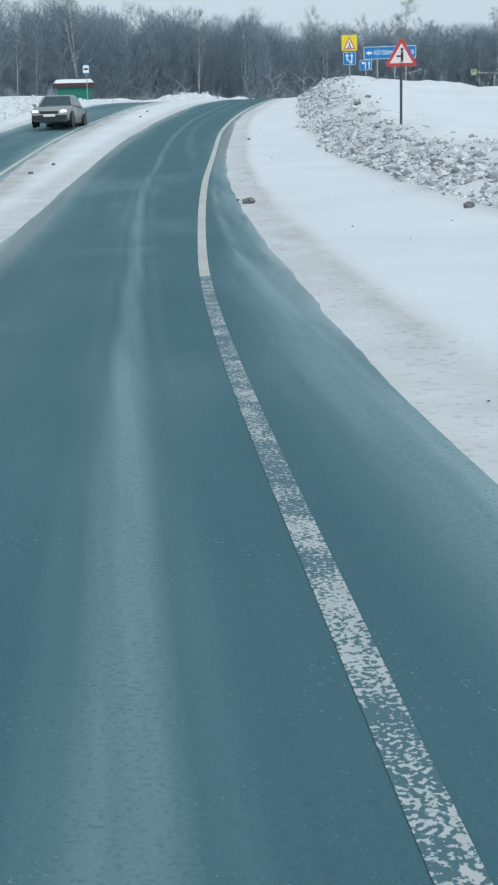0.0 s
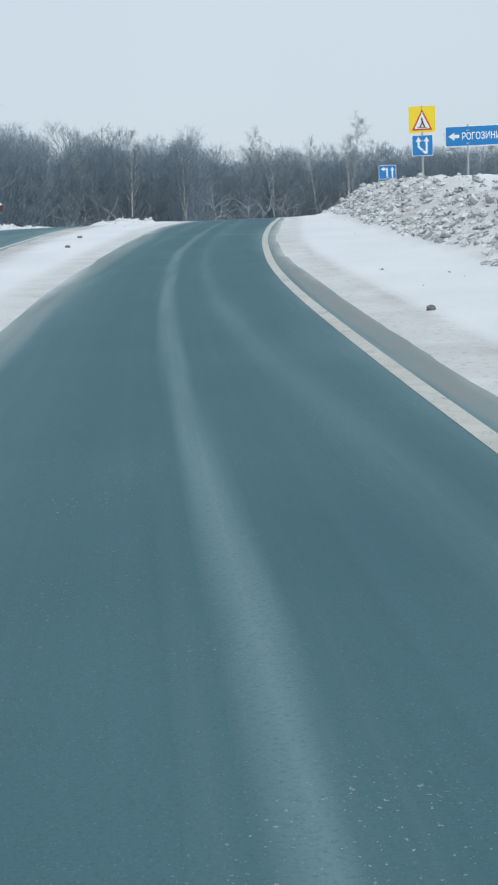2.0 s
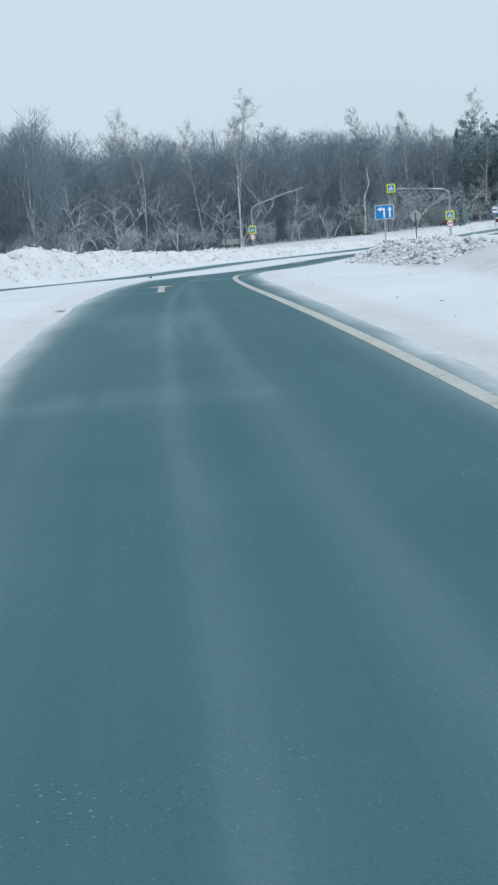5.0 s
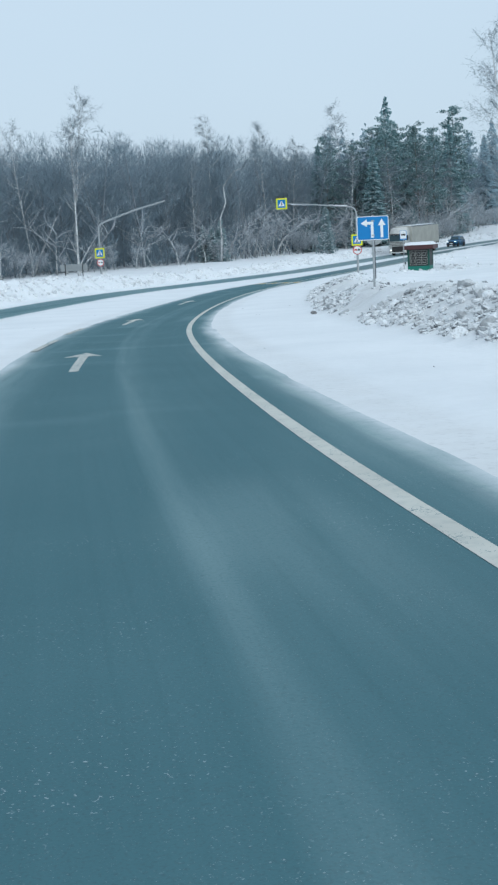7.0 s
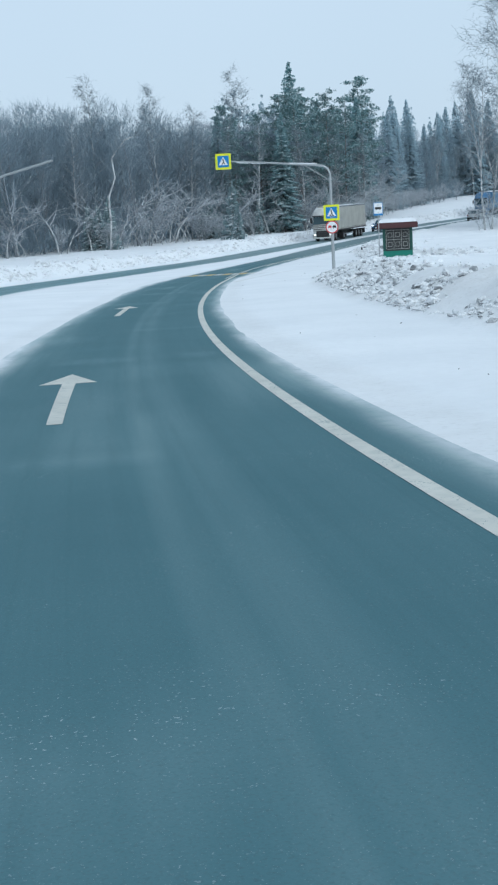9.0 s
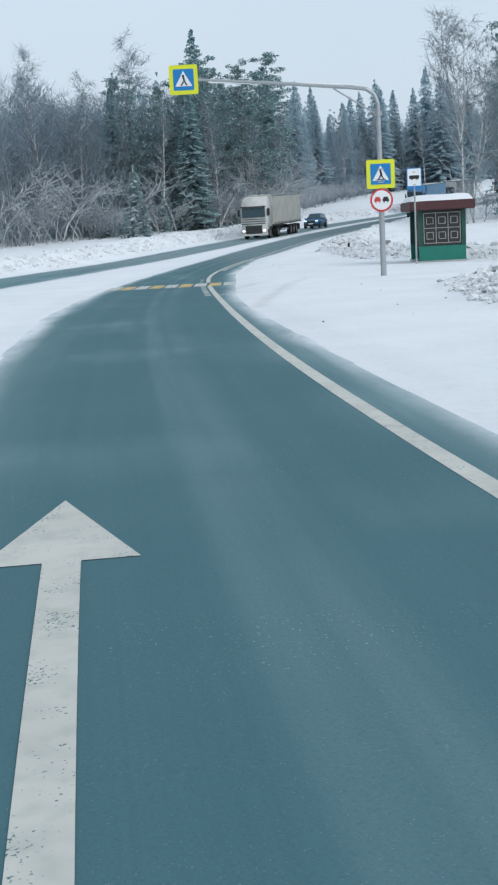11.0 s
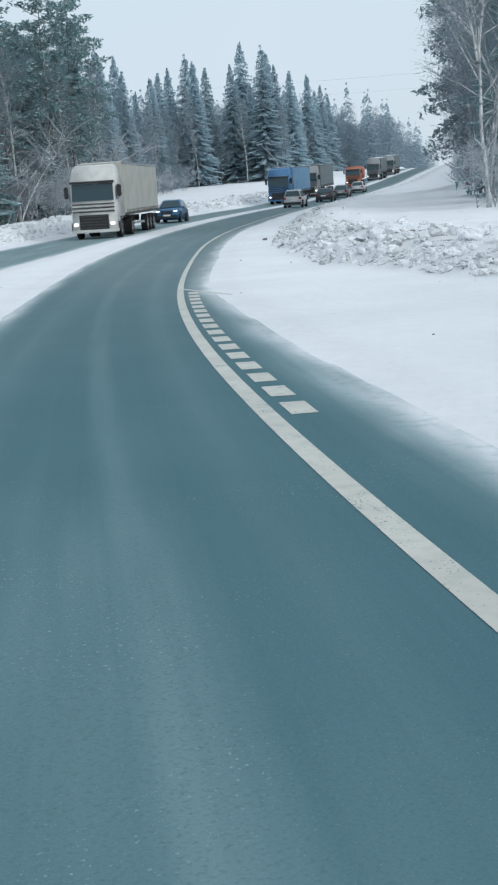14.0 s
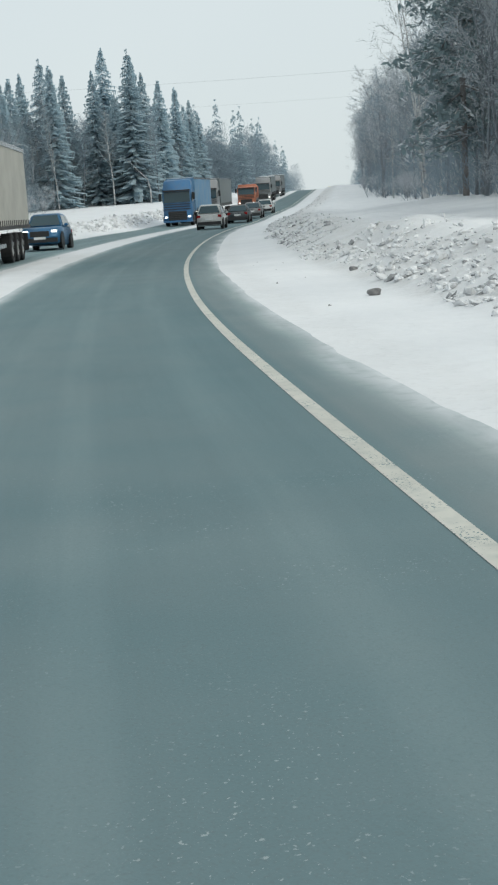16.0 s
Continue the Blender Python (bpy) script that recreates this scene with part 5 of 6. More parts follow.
def bus_shelter(s, d, turn, wide, deep, label, lattice=True, snow=.26):
    """A small masonry shelter: base, posts, latticed walls, roof and snow."""
    e = at_road("bus_shelter", s, d, turn)
    w2 = wide / 2
    part("floor", box(Build(), -w2 - .05, w2 + .05, -.05, deep + .05, -.3, .12), GALV, e, "grey concrete slab")
    # base walls: both ends and the back
    for nm, x0, x1, y0, y1 in (("base_wall", -w2, w2, 0, .16), ("base_wall", -w2, w2, deep - .16, deep), ("base_wall", w2 - .16, w2, .16, deep - .16)):
        part(nm, box(Build(), x0, x1, y0, y1, .12, .72), GREEN_PAINT, e, "green painted base")
    for x in (-w2 + .08, w2 - .08):
        for y in (.08, deep - .08):
            part("corner_post", box(Build(), x - .09, x + .09, y - .09, y + .09, .721, 2.2), DARK_GREEN if lattice else GREEN_PAINT, e)
    for y0 in (.05, deep - .11):
        wl = part("end_wall", box(Build(), -w2 + .17, w2 - .17, y0, y0 + .06, .72, 2.2), BRICK_PAINT if lattice else GREEN_PAINT, e)
        if lattice and y0 < 1:
            ww, z0, z1 = wide - .44, .84, 2.08
            n = 3
            for i in range(n + 1):
                x = -ww / 2 + ww * i / n
                part("lattice_bar", box(Build(), x - .014, x + .014, y0 - .035, y0 - .008, z0, z1), LATTICE, wl)
            for i in range(3):
                z = z0 + (z1 - z0) * i / 2
                part("lattice_bar", box(Build(), -ww / 2, ww / 2, y0 - .037, y0 - .010, z - .014, z + .014), LATTICE, wl)
            for i in range(n):
                for j in range(2):
                    cx, cz_, q = -ww / 2 + ww * (i + .5) / n, z0 + (z1 - z0) * (j + .5) / 2, ww / n * .27
                    for a, b_, c, d_ in ((cx - q, cx + q, cz_ - q - .014, cz_ - q + .014), (cx - q, cx + q, cz_ + q - .014, cz_ + q + .014), (cx - q - .014, cx - q + .014, cz_ - q, cz_ + q), (cx + q - .014, cx + q + .014, cz_ - q, cz_ + q)):
                        part("lattice_bar", box(Build(), a, b_, y0 - .039, y0 - .012, c, d_), LATTICE, wl)
    part("back_wall", box(Build(), w2 - .12, w2 - .05, .17, deep - .17, .72, 2.2), BRICK_PAINT, e)
    part("side_panel", box(Build(), -w2 - .012, -w2 + .04, .17, .6, .721, 2.2), MAROON_PAINT, e, "narrow dark red panel")
    bm = bmesh.new()
    bmesh.ops.create_cube(bm, size=1, matrix=Matrix.Translation((0, deep / 2, 2.39)) @ Matrix.Diagonal((wide + .75, deep + .75, .38, 1)))
    bmesh.ops.bevel(bm, geom=bm.edges[:], offset=.03, segments=2, affect="EDGES")
    part("roof", bm, MAROON_PAINT, e, "dark red roof slab")
    bm = bmesh.new()
    bmesh.ops.create_grid(bm, x_segments=14, y_segments=14, size=.5)
    for v in bm.verts:
        u = max(abs(v.co.x), abs(v.co.y)) * 2
        v.co.z = 2.585 + snow * math.sqrt(max(0, 1 - (max(0, u - .72) / .28) ** 2)) + .03 * float(fbm(v.co.x * 5 + s, v.co.y * 5, 3))
        v.co.x *= wide + .68
        v.co.y = v.co.y * (deep + .68) + deep / 2
    part("snow_cap", bm, SNOW, e, "thick snow on the roof")
    return tagged(e, label, "bus shelter", "bus shelters")


bus_shelter(231.8, 11.1, 0, 1.95, 3.6, "green bus shelter with lattice wall and red roof")
bus_shelter(124, -20.6, 18, 3.2, 2.6, "green bus shelter with snowy red roof", False, .36)

# marker post in the bank
e = at_road("marker_post", 249.5, 7.5, 0, .45)
part("post", prism(Build(), rounded(-.055, .055, 0, 1.0, .03), 0, .09), SIGN_WHITE, e, "white plastic post")
part("post_top", prism(Build(), rounded(-.06, .06, .82, 1.06, .03), -.006, .096), SIGN_BLACK, e, "black top")
tagged(e, "white marker post with black top in snow", "marker post")
e = at_road("marker_post", 640, 4.2, 0, .2)
part("post", prism(Build(), rounded(-.055, .055, 0, 1.3, .03), 0, .09), DARK_STEEL, e)
part("plate", prism(Build(), rounded(-.25, .25, 1.3, 1.9, .03), 0, .03), SIGN_YELLOW, e, "small yellow plate")
tagged(e, "thin post with small plate on the crest", "marker post")


# ---------------------------------------------------------------- clods and lumps
def lump_material(name, a, b, c):
    m = Mat(name, .85, 0, .2)
    g = m.node("ShaderNodeNewGeometry")
    r = m.node("ShaderNodeValToRGB")
    el = r.color_ramp.elements
    el[0].color, el[1].color = (*a, 1), (*c, 1)
    el.new(.55).color = (*b, 1)
    m.link(g.outputs["Random Per Island"], r.inputs[0])
    v = m.world()
    base = m.mix(m.math("MULTIPLY", m.upward(.1, .75), m.noise(v, 4, 4, .38, .58)), r.outputs[0], (.80, .815, .83))
    base = m.mix(m.math("MULTIPLY", m.noise(v, 22, 4, .5, .7), .5), base, (.22, .21, .20))
    m.color(base)
    return m.m


DIRTY_LUMP = lump_material("dirty_snow_lumps", (.23, .24, .25), (.43, .445, .46), (.68, .70, .72))
CLEAN_LUMP = lump_material("clean_snow_lumps", (.66, .67, .68), (.76, .77, .79), (.84, .85, .86))
CLOD = dirty("frozen_clod", (.13, .13, .13), (.36, .36, .36), .9, 0, .6, 9.0)

ICO_V = []
PHI = (1 + 5 ** .5) / 2
for a in (-1, 1):
    for b in (-PHI, PHI):
        ICO_V += [(0, a, b), (a, b, 0), (b, 0, a)]
ICO_V = np.array(ICO_V) / math.hypot(1, PHI)
bm = bmesh.new()
for v in ICO_V:
    bm.verts.new(v)
hull = bmesh.ops.convex_hull(bm, input=bm.verts[:])
bm.verts.index_update()
bm.normal_update()
ICO_F = np.array([[v.index for v in f.verts] for f in bm.faces])
bm.free()


OCT_V = np.array([(1, 0, 0), (0, 1, 0), (-1, 0, 0), (0, -1, 0), (.2, .1, 1), (0, 0, -1)], float)
OCT_F = np.array([(0, 1, 4), (1, 2, 4), (2, 3, 4), (3, 0, 4), (1, 0, 5), (2, 1, 5), (3, 2, 5), (0, 3, 5)])


def lumps(name, s, d, r, mat, label, seed):
    """Irregular lumps at the given spots, joined."""
    rg = np.random.RandomState(seed)
    n = len(s)
    x, y = place(s, d)
    z = road_z(s) + np.maximum(0, snow_up(s, d))
    a, t = rg.uniform(0, 6.3, (n, 1)), rg.uniform(-.5, .5, (n, 1))
    flat_ = np.stack([np.ones(n), rg.uniform(.6, 1, n), rg.uniform(.35, .8, n)], 1)[:, None]
    vs, fs, n0 = [], [], 0
    for small, (vv, ff) in ((True, (OCT_V, OCT_F)), (False, (ICO_V, ICO_F))):
        w_ = np.nonzero((r < .055) == small)[0]
        m = len(vv)
        v = vv[None] * rg.uniform(.6, 1.3, (len(w_), m, 1)) * r[w_, None, None] * flat_[w_]
        ca, sa = np.cos(a[w_]), np.sin(a[w_])
        v = np.stack([v[..., 0] * ca - v[..., 1] * sa + x[w_, None], v[..., 0] * sa + v[..., 1] * ca + y[w_, None], v[..., 2] + t[w_] * v[..., 0] + (z + r * .1)[w_, None]], -1)
        vs += v.reshape(-1, 3).tolist()
        fs += (ff[None] + n0 + m * np.arange(len(w_))[:, None, None]).reshape(-1, 3).tolist()
        n0 += m * len(w_)
    me = bpy.data.meshes.new(name)
    me.from_pydata(vs, [], fs)
    me.materials.append(mat)
    return tagged(new(name, me), label, "snow", kind="stuff")


rg = np.random.RandomState(11)
S_, D_, R_ = [], [], []
for s0, s1, n, spread in ((-5, 92, 15000, 1.9), (112, 206, 11500, 2.1), (206, 240, 900, 1.6), (240, 272, 3600, 2.2), (270, 345, 6500, 1.8), (345, 480, 1200, 1.6)):
    s = rg.uniform(s0, s1, n)
    S_.append(s)
    D_.append(bank_foot(s) + .2 + np.abs(rg.normal(0, 1, n)) * spread * .55 + .5 * fbm(s * .3, s * 0, 11))
    R_.append(np.minimum(.2, .025 + rg.exponential(.032, n)) * np.interp(s, [0, 100, 262, 285], [1, .95, .95, .75]) * np.where((s > 240) & (s < 272) & (rg.rand(n) < .25), 1.6, 1.0))
S_, D_, R_ = np.concatenate(S_), np.concatenate(D_), np.concatenate(R_)
keep = fbm(S_ * .35, D_ * .5, 71) > np.interp(S_, [0, 90, 110], [-.75, -.75, -.3])
keep_dirty = keep & (rg.rand(len(S_)) < np.interp(S_, [0, 100, 150, 240, 262, 290], [.85, .8, .6, .15, .12, .35]))
lumps("ploughed_snow_lumps", S_[keep_dirty], D_[keep_dirty], R_[keep_dirty], DIRTY_LUMP, "dirty broken lumps of ploughed snow", 1)
keep = keep & ~keep_dirty
s = rg.uniform(20, 420, 4500)
s2 = rg.uniform(205, 275, 380)
cs = np.r_[S_[keep], s, s2]
cd = np.r_[D_[keep], opp_far(s) - 1.2 - np.abs(rg.normal(0, 1.4, len(s))), bank_foot(s2) + 1.2 + np.abs(rg.normal(0, 2.0, len(s2)))]
lumps("clean_snow_lumps", cs, cd, np.minimum(.28, np.r_[R_[keep], .05 + rg.exponential(.08, len(s)), .06 + rg.exponential(.07, len(s2))]), CLEAN_LUMP, "white lumps of snow along the banks", 2)
s = rg.uniform(2, 330, 230)
d = np.where(rg.rand(230) < .7, right_edge(s) + rg.uniform(.03, 1, 230) * np.maximum(.4, bank_foot(s) - right_edge(s)), opp_near(s) + rg.rand(230) * (left_edge(s) - opp_near(s)))
lumps("snow_crumbs", s[::2], d[::2], np.minimum(.035, .012 + rg.exponential(.010, 115)), CLOD, "small dark crumbs scattered on the snow", 3)


def clod(s, d, r, label):
    bm = bmesh.new()
    bmesh.ops.create_icosphere(bm, subdivisions=2, radius=r)
    for v in bm.verts:
        v.co *= 1 + .55 * noise.noise(v.co / r * 1.7 + Vector((s, d, 0)))
        v.co.z *= .62
    me = bpy.data.meshes.new("frozen_clod")
    bm.to_mesh(me)
    bm.free()
    me.materials.append(CLOD)
    o = new("frozen_clod", me)
    x, y, z = spot(s, d)
    o.matrix_basis = pose(x, y, z + r * .38, 0, 0, 40 * s)
    return tagged(o, label, "clod", "frozen clods")


for s_, d_, r_ in ((24.0, 2.29, .115), (24.5, 2.25, .06), (24.8, 2.13, .035), (48, 3.3, .06), (66, -2.9, .06), (71, -3.4, .07), (156, 6.1, .11), (281, 4.0, .10), (287, 4.7, .08), (52, 7.6, .15), (57, 8.3, .14), (268, 6.4, .08), (20.5, 5.6, .10), (140, -2.6, .07), (38, -2.6, .06), (35, -2.9, .07)):
    clod(s_, d_, r_, "dark frozen clod lying on snow")

def snow_block(s, d, r):
    bm = bmesh.new()
    bmesh.ops.create_icosphere(bm, subdivisions=3, radius=r)
    for v in bm.verts:
        q = v.co / r
        cut = max(abs(q.x), abs(q.y), abs(q.z))
        v.co *= (.75 / cut * .5 + .55) * (1 + .5 * noise.noise(q * 1.2 + Vector((s * 3, d, 0))) + .2 * noise.noise(q * 3.5 + Vector((d, s, 3))))
        v.co.z *= .62
    me = bpy.data.meshes.new("snow_block")
    bm.to_mesh(me)
    bm.free()
    me.materials.append(SNOW)
    o = new("snow_block", me)
    x, y, z = spot(s, d)
    o.matrix_basis = pose(x, y, z + r * .3, 14 * math.sin(s * 9), 16 * math.cos(s * 5), 70 * s)
    return tagged(o, "rough block of ploughed snow in the bank", "snow block", "blocks of snow")


for i in range(34):
    s_ = 243 + 29 * ((i * .618) % 1)
    snow_block(s_, float(bank_foot(s_)) + .5 + 3.2 * ((i * .37) % 1), .09 + .15 * ((i * .73) % 1) ** 2)
for i in range(12):
    s_ = 184 + 26 * ((i * .618) % 1)
    snow_block(s_, float(bank_foot(s_)) + 1.2 + 3.0 * ((i * .37) % 1), .1 + .12 * ((i * .73) % 1) ** 2)

# wires across the road on the hill
for s0, up in ((432, 17.5), (512, 18.5)):
    e = new("power_line")
    x0, y0 = place(s0, -60)
    x1, y1 = place(s0, 60)
    e.location = (float(x0), float(y0), float(ground_z(float(x0), float(y0))[0]))
    zt = float(road_z(s0)) + up
    b = Build()
    pts = [(float(x1 - x0) * i / 16, float(y1 - y0) * i / 16, zt - e.location.z - 4 * .9 * (i / 16) * (1 - i / 16)) for i in range(17)]
    b.tube(pts, [.010] * 17, 4)
    part("wire", b, GALV, e)
    for k in (0, 16):
        q = pts[k]
        b = Build()
        gz_ = float(ground_z(float(x0) + q[0], float(y0) + q[1])[0]) - e.location.z
        b.tube([(q[0], q[1], gz_ - .4), (q[0], q[1], q[2] + .6)], [.16, .11], 8)
        part("pole", b, GREY_BARK, e, "wooden pole")
    tagged(e, "single wire strung across the road on poles", "power line", "power lines")


# ---------------------------------------------------------------- vehicles
def shell(profile, half, bevel=.04, segs=2):
    """A body from a side profile in (y, z); half(y, z) gives its half width there."""
    bm = bmesh.new()
    left = [bm.verts.new((-half(y, z), y, z)) for y, z in profile]
    right = [bm.verts.new((half(y, z), y, z)) for y, z in profile]
    n = len(profile)
    for i in range(n):
        j = (i + 1) % n
        bm.faces.new((left[i], left[j], right[j], right[i]))
    bm.faces.new(left[::-1])
    bm.faces.new(right)
    bmesh.ops.recalc_face_normals(bm, faces=bm.faces[:])
    if bevel:
        bmesh.ops.bevel(bm, geom=bm.edges[:], offset=bevel, segments=segs, affect="EDGES", clamp_overlap=True)
    for f in bm.faces:
        f.smooth = True
    return bm


def wheel_thing(e, x, y, r, w_, rim=RIM):
    b = Build()
    prof = [(-w_ / 2, r * .62), (-w_ / 2, r * .93), (-w_ / 2 + .03, r), (w_ / 2 - .03, r), (w_ / 2, r * .93), (w_ / 2, r * .62)]
    k = 22
    for i in range(k):
        a, c = 2 * math.pi * i / k, 2 * math.pi * (i + 1) / k
        for (xa, ra), (xb, rb) in zip(prof, prof[1:]):
            b.quad((x + xa, y + ra * math.cos(a), r + ra * math.sin(a)), (x + xb, y + rb * math.cos(a), r + rb * math.sin(a)), (x + xb, y + rb * math.cos(c), r + rb * math.sin(c)), (x + xa, y + ra * math.cos(c), r + ra * math.sin(c)))
    t = part("wheel", b, RUBBER, e)
    b = Build()
    sgn = 1 if x > 0 else -1
    xo = x + sgn * (w_ / 2 - .03)
    b.tube([(xo - sgn * .10, y, r), (xo, y, r), (xo + sgn * .015, y, r)], [r * .63, r * .63, r * .2], 20)
    part("rim", b, rim, t, "grimy wheel rim")
    for i in range(5):
        a = 2 * math.pi * i / 5
        b = Build()
        b.tube([(xo + sgn * .012, y + .1 * r * math.cos(a), r + .1 * r * math.sin(a)), (xo + sgn * .012, y + .58 * r * math.cos(a), r + .58 * r * math.sin(a))], [.035, .03], 4)
        part("spoke", b, rim, t)


def panel(e, name, pts, mat, label=""):
    """A thin panel through four points, a little proud of the body."""
    b = Build()
    a = [Vector(p) for p in pts]
    n = (a[1] - a[0]).cross(a[2] - a[0]).normalized() * .012
    b.v = [tuple(p) for p in a] + [tuple(p + n) for p in a]
    b.f = [(0, 3, 2, 1), (4, 5, 6, 7), (0, 1, 5, 4), (1, 2, 6, 5), (2, 3, 7, 6), (3, 0, 4, 7)]
    return part(name, b, mat, e, label)


def car(s, d, turn, paint, label, suv=False, lights=False, group="cars on the road"):
    """A car; at turn 0 it drives away from the viewer, at 180 it comes towards."""
    e = new("car")
    x, y = place(s, d)
    slope = math.degrees(math.atan((float(road_z(s + 2)) - float(road_z(s - 2))) / 4))
    e.matrix_basis = pose(float(x), float(y), float(road_z(s)), 0, 0, -math.degrees(float(heading(s)))) @ pose(0, 0, 0, slope, 0, turn)
    L, W, H = (4.3, .90, 1.64) if suv else (4.55, .89, 1.47)
    r = .345 if suv else .315
    f, b_ = L / 2, -L / 2
    belt = .98 if suv else .90
    hood = .98 if suv else .86
    deck = belt + (.04 if suv else .02)

    def half(y_, z_):
        return W - max(0, z_ - .6) * .10 - max(0, .35 - z_) * .25 - .10 * max(0, abs(y_) - L / 2 + .35) / .35

    low = [(b_ + .03, .32), (b_, .55), (b_ + .03, belt - .06), (b_ + .12, deck), (f - 1.35, belt + .02), (f - .75, hood), (f - .18, hood - .14), (f, .62), (f - .04, .34), (f - .25, .22), (b_ + .25, .22)]
    part("body", shell(low, half, .05, 2), paint, e)
    back0, back1 = (b_ + .12, b_ + .55) if suv else (b_ + .75, b_ + 1.45)
    front0, front1 = f - 1.35, f - 2.05
    top = [(back0, deck - .02), (back1, H - .05), (back1 + .4, H), (front1 - .4, H), (front1, H - .05), (front0, belt)]

    def half2(y_, z_):
        return W - .055 - (z_ - belt) * .36

    part("cabin", shell(top, half2, .05, 2), paint, e)

    def edge(y_, z_, k, out=.004):
        return (k * (half2(y_, z_) + out), y_, z_)

    def lerp(a, c, u):
        return tuple(a[i] + (c[i] - a[i]) * u for i in range(len(a)))

    def glass(name, lo, hi, n):
        a, c = lerp(lo, hi, .12), lerp(lo, hi, .90)
        wa, wc = half2(*a) - .10, half2(*c) - .10
        o = .008 * n
        panel(e, name, [(-wa, a[0] + o, a[1] + .006), (wa, a[0] + o, a[1] + .006), (wc, c[0] + o, c[1] + .006), (-wc, c[0] + o, c[1] + .006)][::1 if n < 0 else -1], GLASS, "dark glass")

    glass("windscreen", (front0, belt), (front1, H - .05), 1)
    glass("rear_window", (back0, deck - .02), (back1, H - .05), -1)
    for k in (-1, 1):
        z0, z1 = belt + .05, H - .12
        mid = (front1 + back1) / 2 - .1
        for name, ya0, ya1, yb1, yb0 in (("front_side_window", front0 - .22, mid + .04, mid + .04, front1 + .03), ("rear_side_window", mid - .04, back0 + .32, back1 + .10, mid - .04)):
            q = [edge(ya0, z0, k), edge(ya1, z0, k), edge(yb1, z1, k), edge(yb0, z1, k)]
            panel(e, name, q if k < 0 else q[::-1], GLASS, "dark glass")
        for y_ in (f - .82, b_ + .80):
            wheel_thing(e, k * (W - .11), y_, r, .21)
            bm = bmesh.new()
            bmesh.ops.create_cone(bm, cap_ends=True, segments=22, radius1=r * 1.16, radius2=r * 1.16, depth=.05, matrix=Matrix.Translation((k * (half(y_, .5) - .012), y_, r)) @ Matrix.Rotation(math.pi / 2, 4, "Y"))
            part("wheel_arch", bm, PLASTIC, e)
        hx = W - .26
        bm = bmesh.new()
        bmesh.ops.create_cube(bm, size=1, matrix=Matrix.Translation((k * hx, f - .075, hood - .23)) @ Matrix.Diagonal((.27, .12, .105, 1)))
        bmesh.ops.bevel(bm, geom=bm.edges[:], offset=.03, segments=2, affect="EDGES")
        part("headlight", bm, HEADLAMP if lights else CHROME, e, "lit headlight" if lights else "")
        bm = bmesh.new()
        bmesh.ops.create_cube(bm, size=1, matrix=Matrix.Translation((k * (W - .20), b_ + .05, belt - .12)) @ Matrix.Diagonal((.26, .10, .20, 1)))
        bmesh.ops.bevel(bm, geom=bm.edges[:], offset=.03, segments=2, affect="EDGES")
        part("tail_light", bm, LAMP_RED, e)
        bm = bmesh.new()
        bmesh.ops.create_cube(bm, size=1, matrix=Matrix.Translation((k * (W + .08), front0 - .15, belt + .08)) @ Matrix.Diagonal((.20, .12, .14, 1)))
        bmesh.ops.bevel(bm, geom=bm.edges[:], offset=.04, segments=2, affect="EDGES")
        part("wing_mirror", bm, paint, e)
        part("door_handle", box(Build(), k * (W + .0) - .012, k * W + .012, -.05, .12, belt - .12, belt - .09), PLASTIC, e)
    part("grille", box(Build(), -.42, .42, f - .035, f + .012, .52, hood - .22), PLASTIC, e)
    part("front_bumper", box(Build(), -W + .12, W - .12, f - .08, f + .02, .27, .46), PLASTIC, e)
    part("rear_bumper", box(Build(), -W + .12, W - .12, b_ - .025, b_ + .08, .30, .52), PLASTIC, e)
    part("number_plate", box(Build(), -.26, .26, b_ - .02, b_ + .01, .62, .73), SIGN_WHITE, e, "blank pale plate")
    part("number_plate", box(Build(), -.26, .26, f + .004, f + .03, .40, .51), SIGN_WHITE, e, "blank pale plate")
    return tagged(e, label, "car", group)


SILVER = dirty("silver_paint", (.40, .42, .43), (.26, .26, .25), .35, .4)
WHITE_CAR = dirty("white_car_paint", (.66, .67, .67), (.34, .33, .31), .35)
DARK_CAR = dirty("dark_car_paint", (.05, .065, .075), (.17, .17, .165), .35, .2)
BLUE_CAR = dirty("blue_car_paint", (.02, .14, .30), (.12, .15, .17), .3, .2, .4)
GREY_CAR = dirty("grey_car_paint", (.20, .21, .22), (.22, .22, .21), .35, .3)
CAB_WHITE = dirty("white_cab_paint", (.70, .70, .67), (.36, .34, .31), .4, 0, .5, 2)
CAB_BLUE = dirty("blue_cab_paint", (.05, .19, .40), (.16, .19, .22), .4, 0, .45, 2)
CAB_GREY = dirty("grey_cab_paint", (.30, .31, .32), (.2, .2, .2), .4, 0, .5, 2)
CAB_ORANGE = dirty("orange_cab_paint", (.52, .17, .09), (.25, .17, .13), .45, 0, .5, 2)
CURTAIN = dirty("trailer_curtain", (.52, .51, .46), (.34, .33, .30), .6, 0, .6, 1.2)
CURTAIN_DARK = dirty("dark_trailer_curtain", (.16, .19, .20), (.2, .2, .2), .6, 0, .5, 1.2)
CURTAIN_BLUE = dirty("blue_trailer_curtain", (.12, .27, .44), (.3, .33, .35), .6, 0, .5, 1.2)
CHASSIS = dirty("grimy_chassis", (.05, .05, .052), (.14, .135, .13), .8, 0, .6)


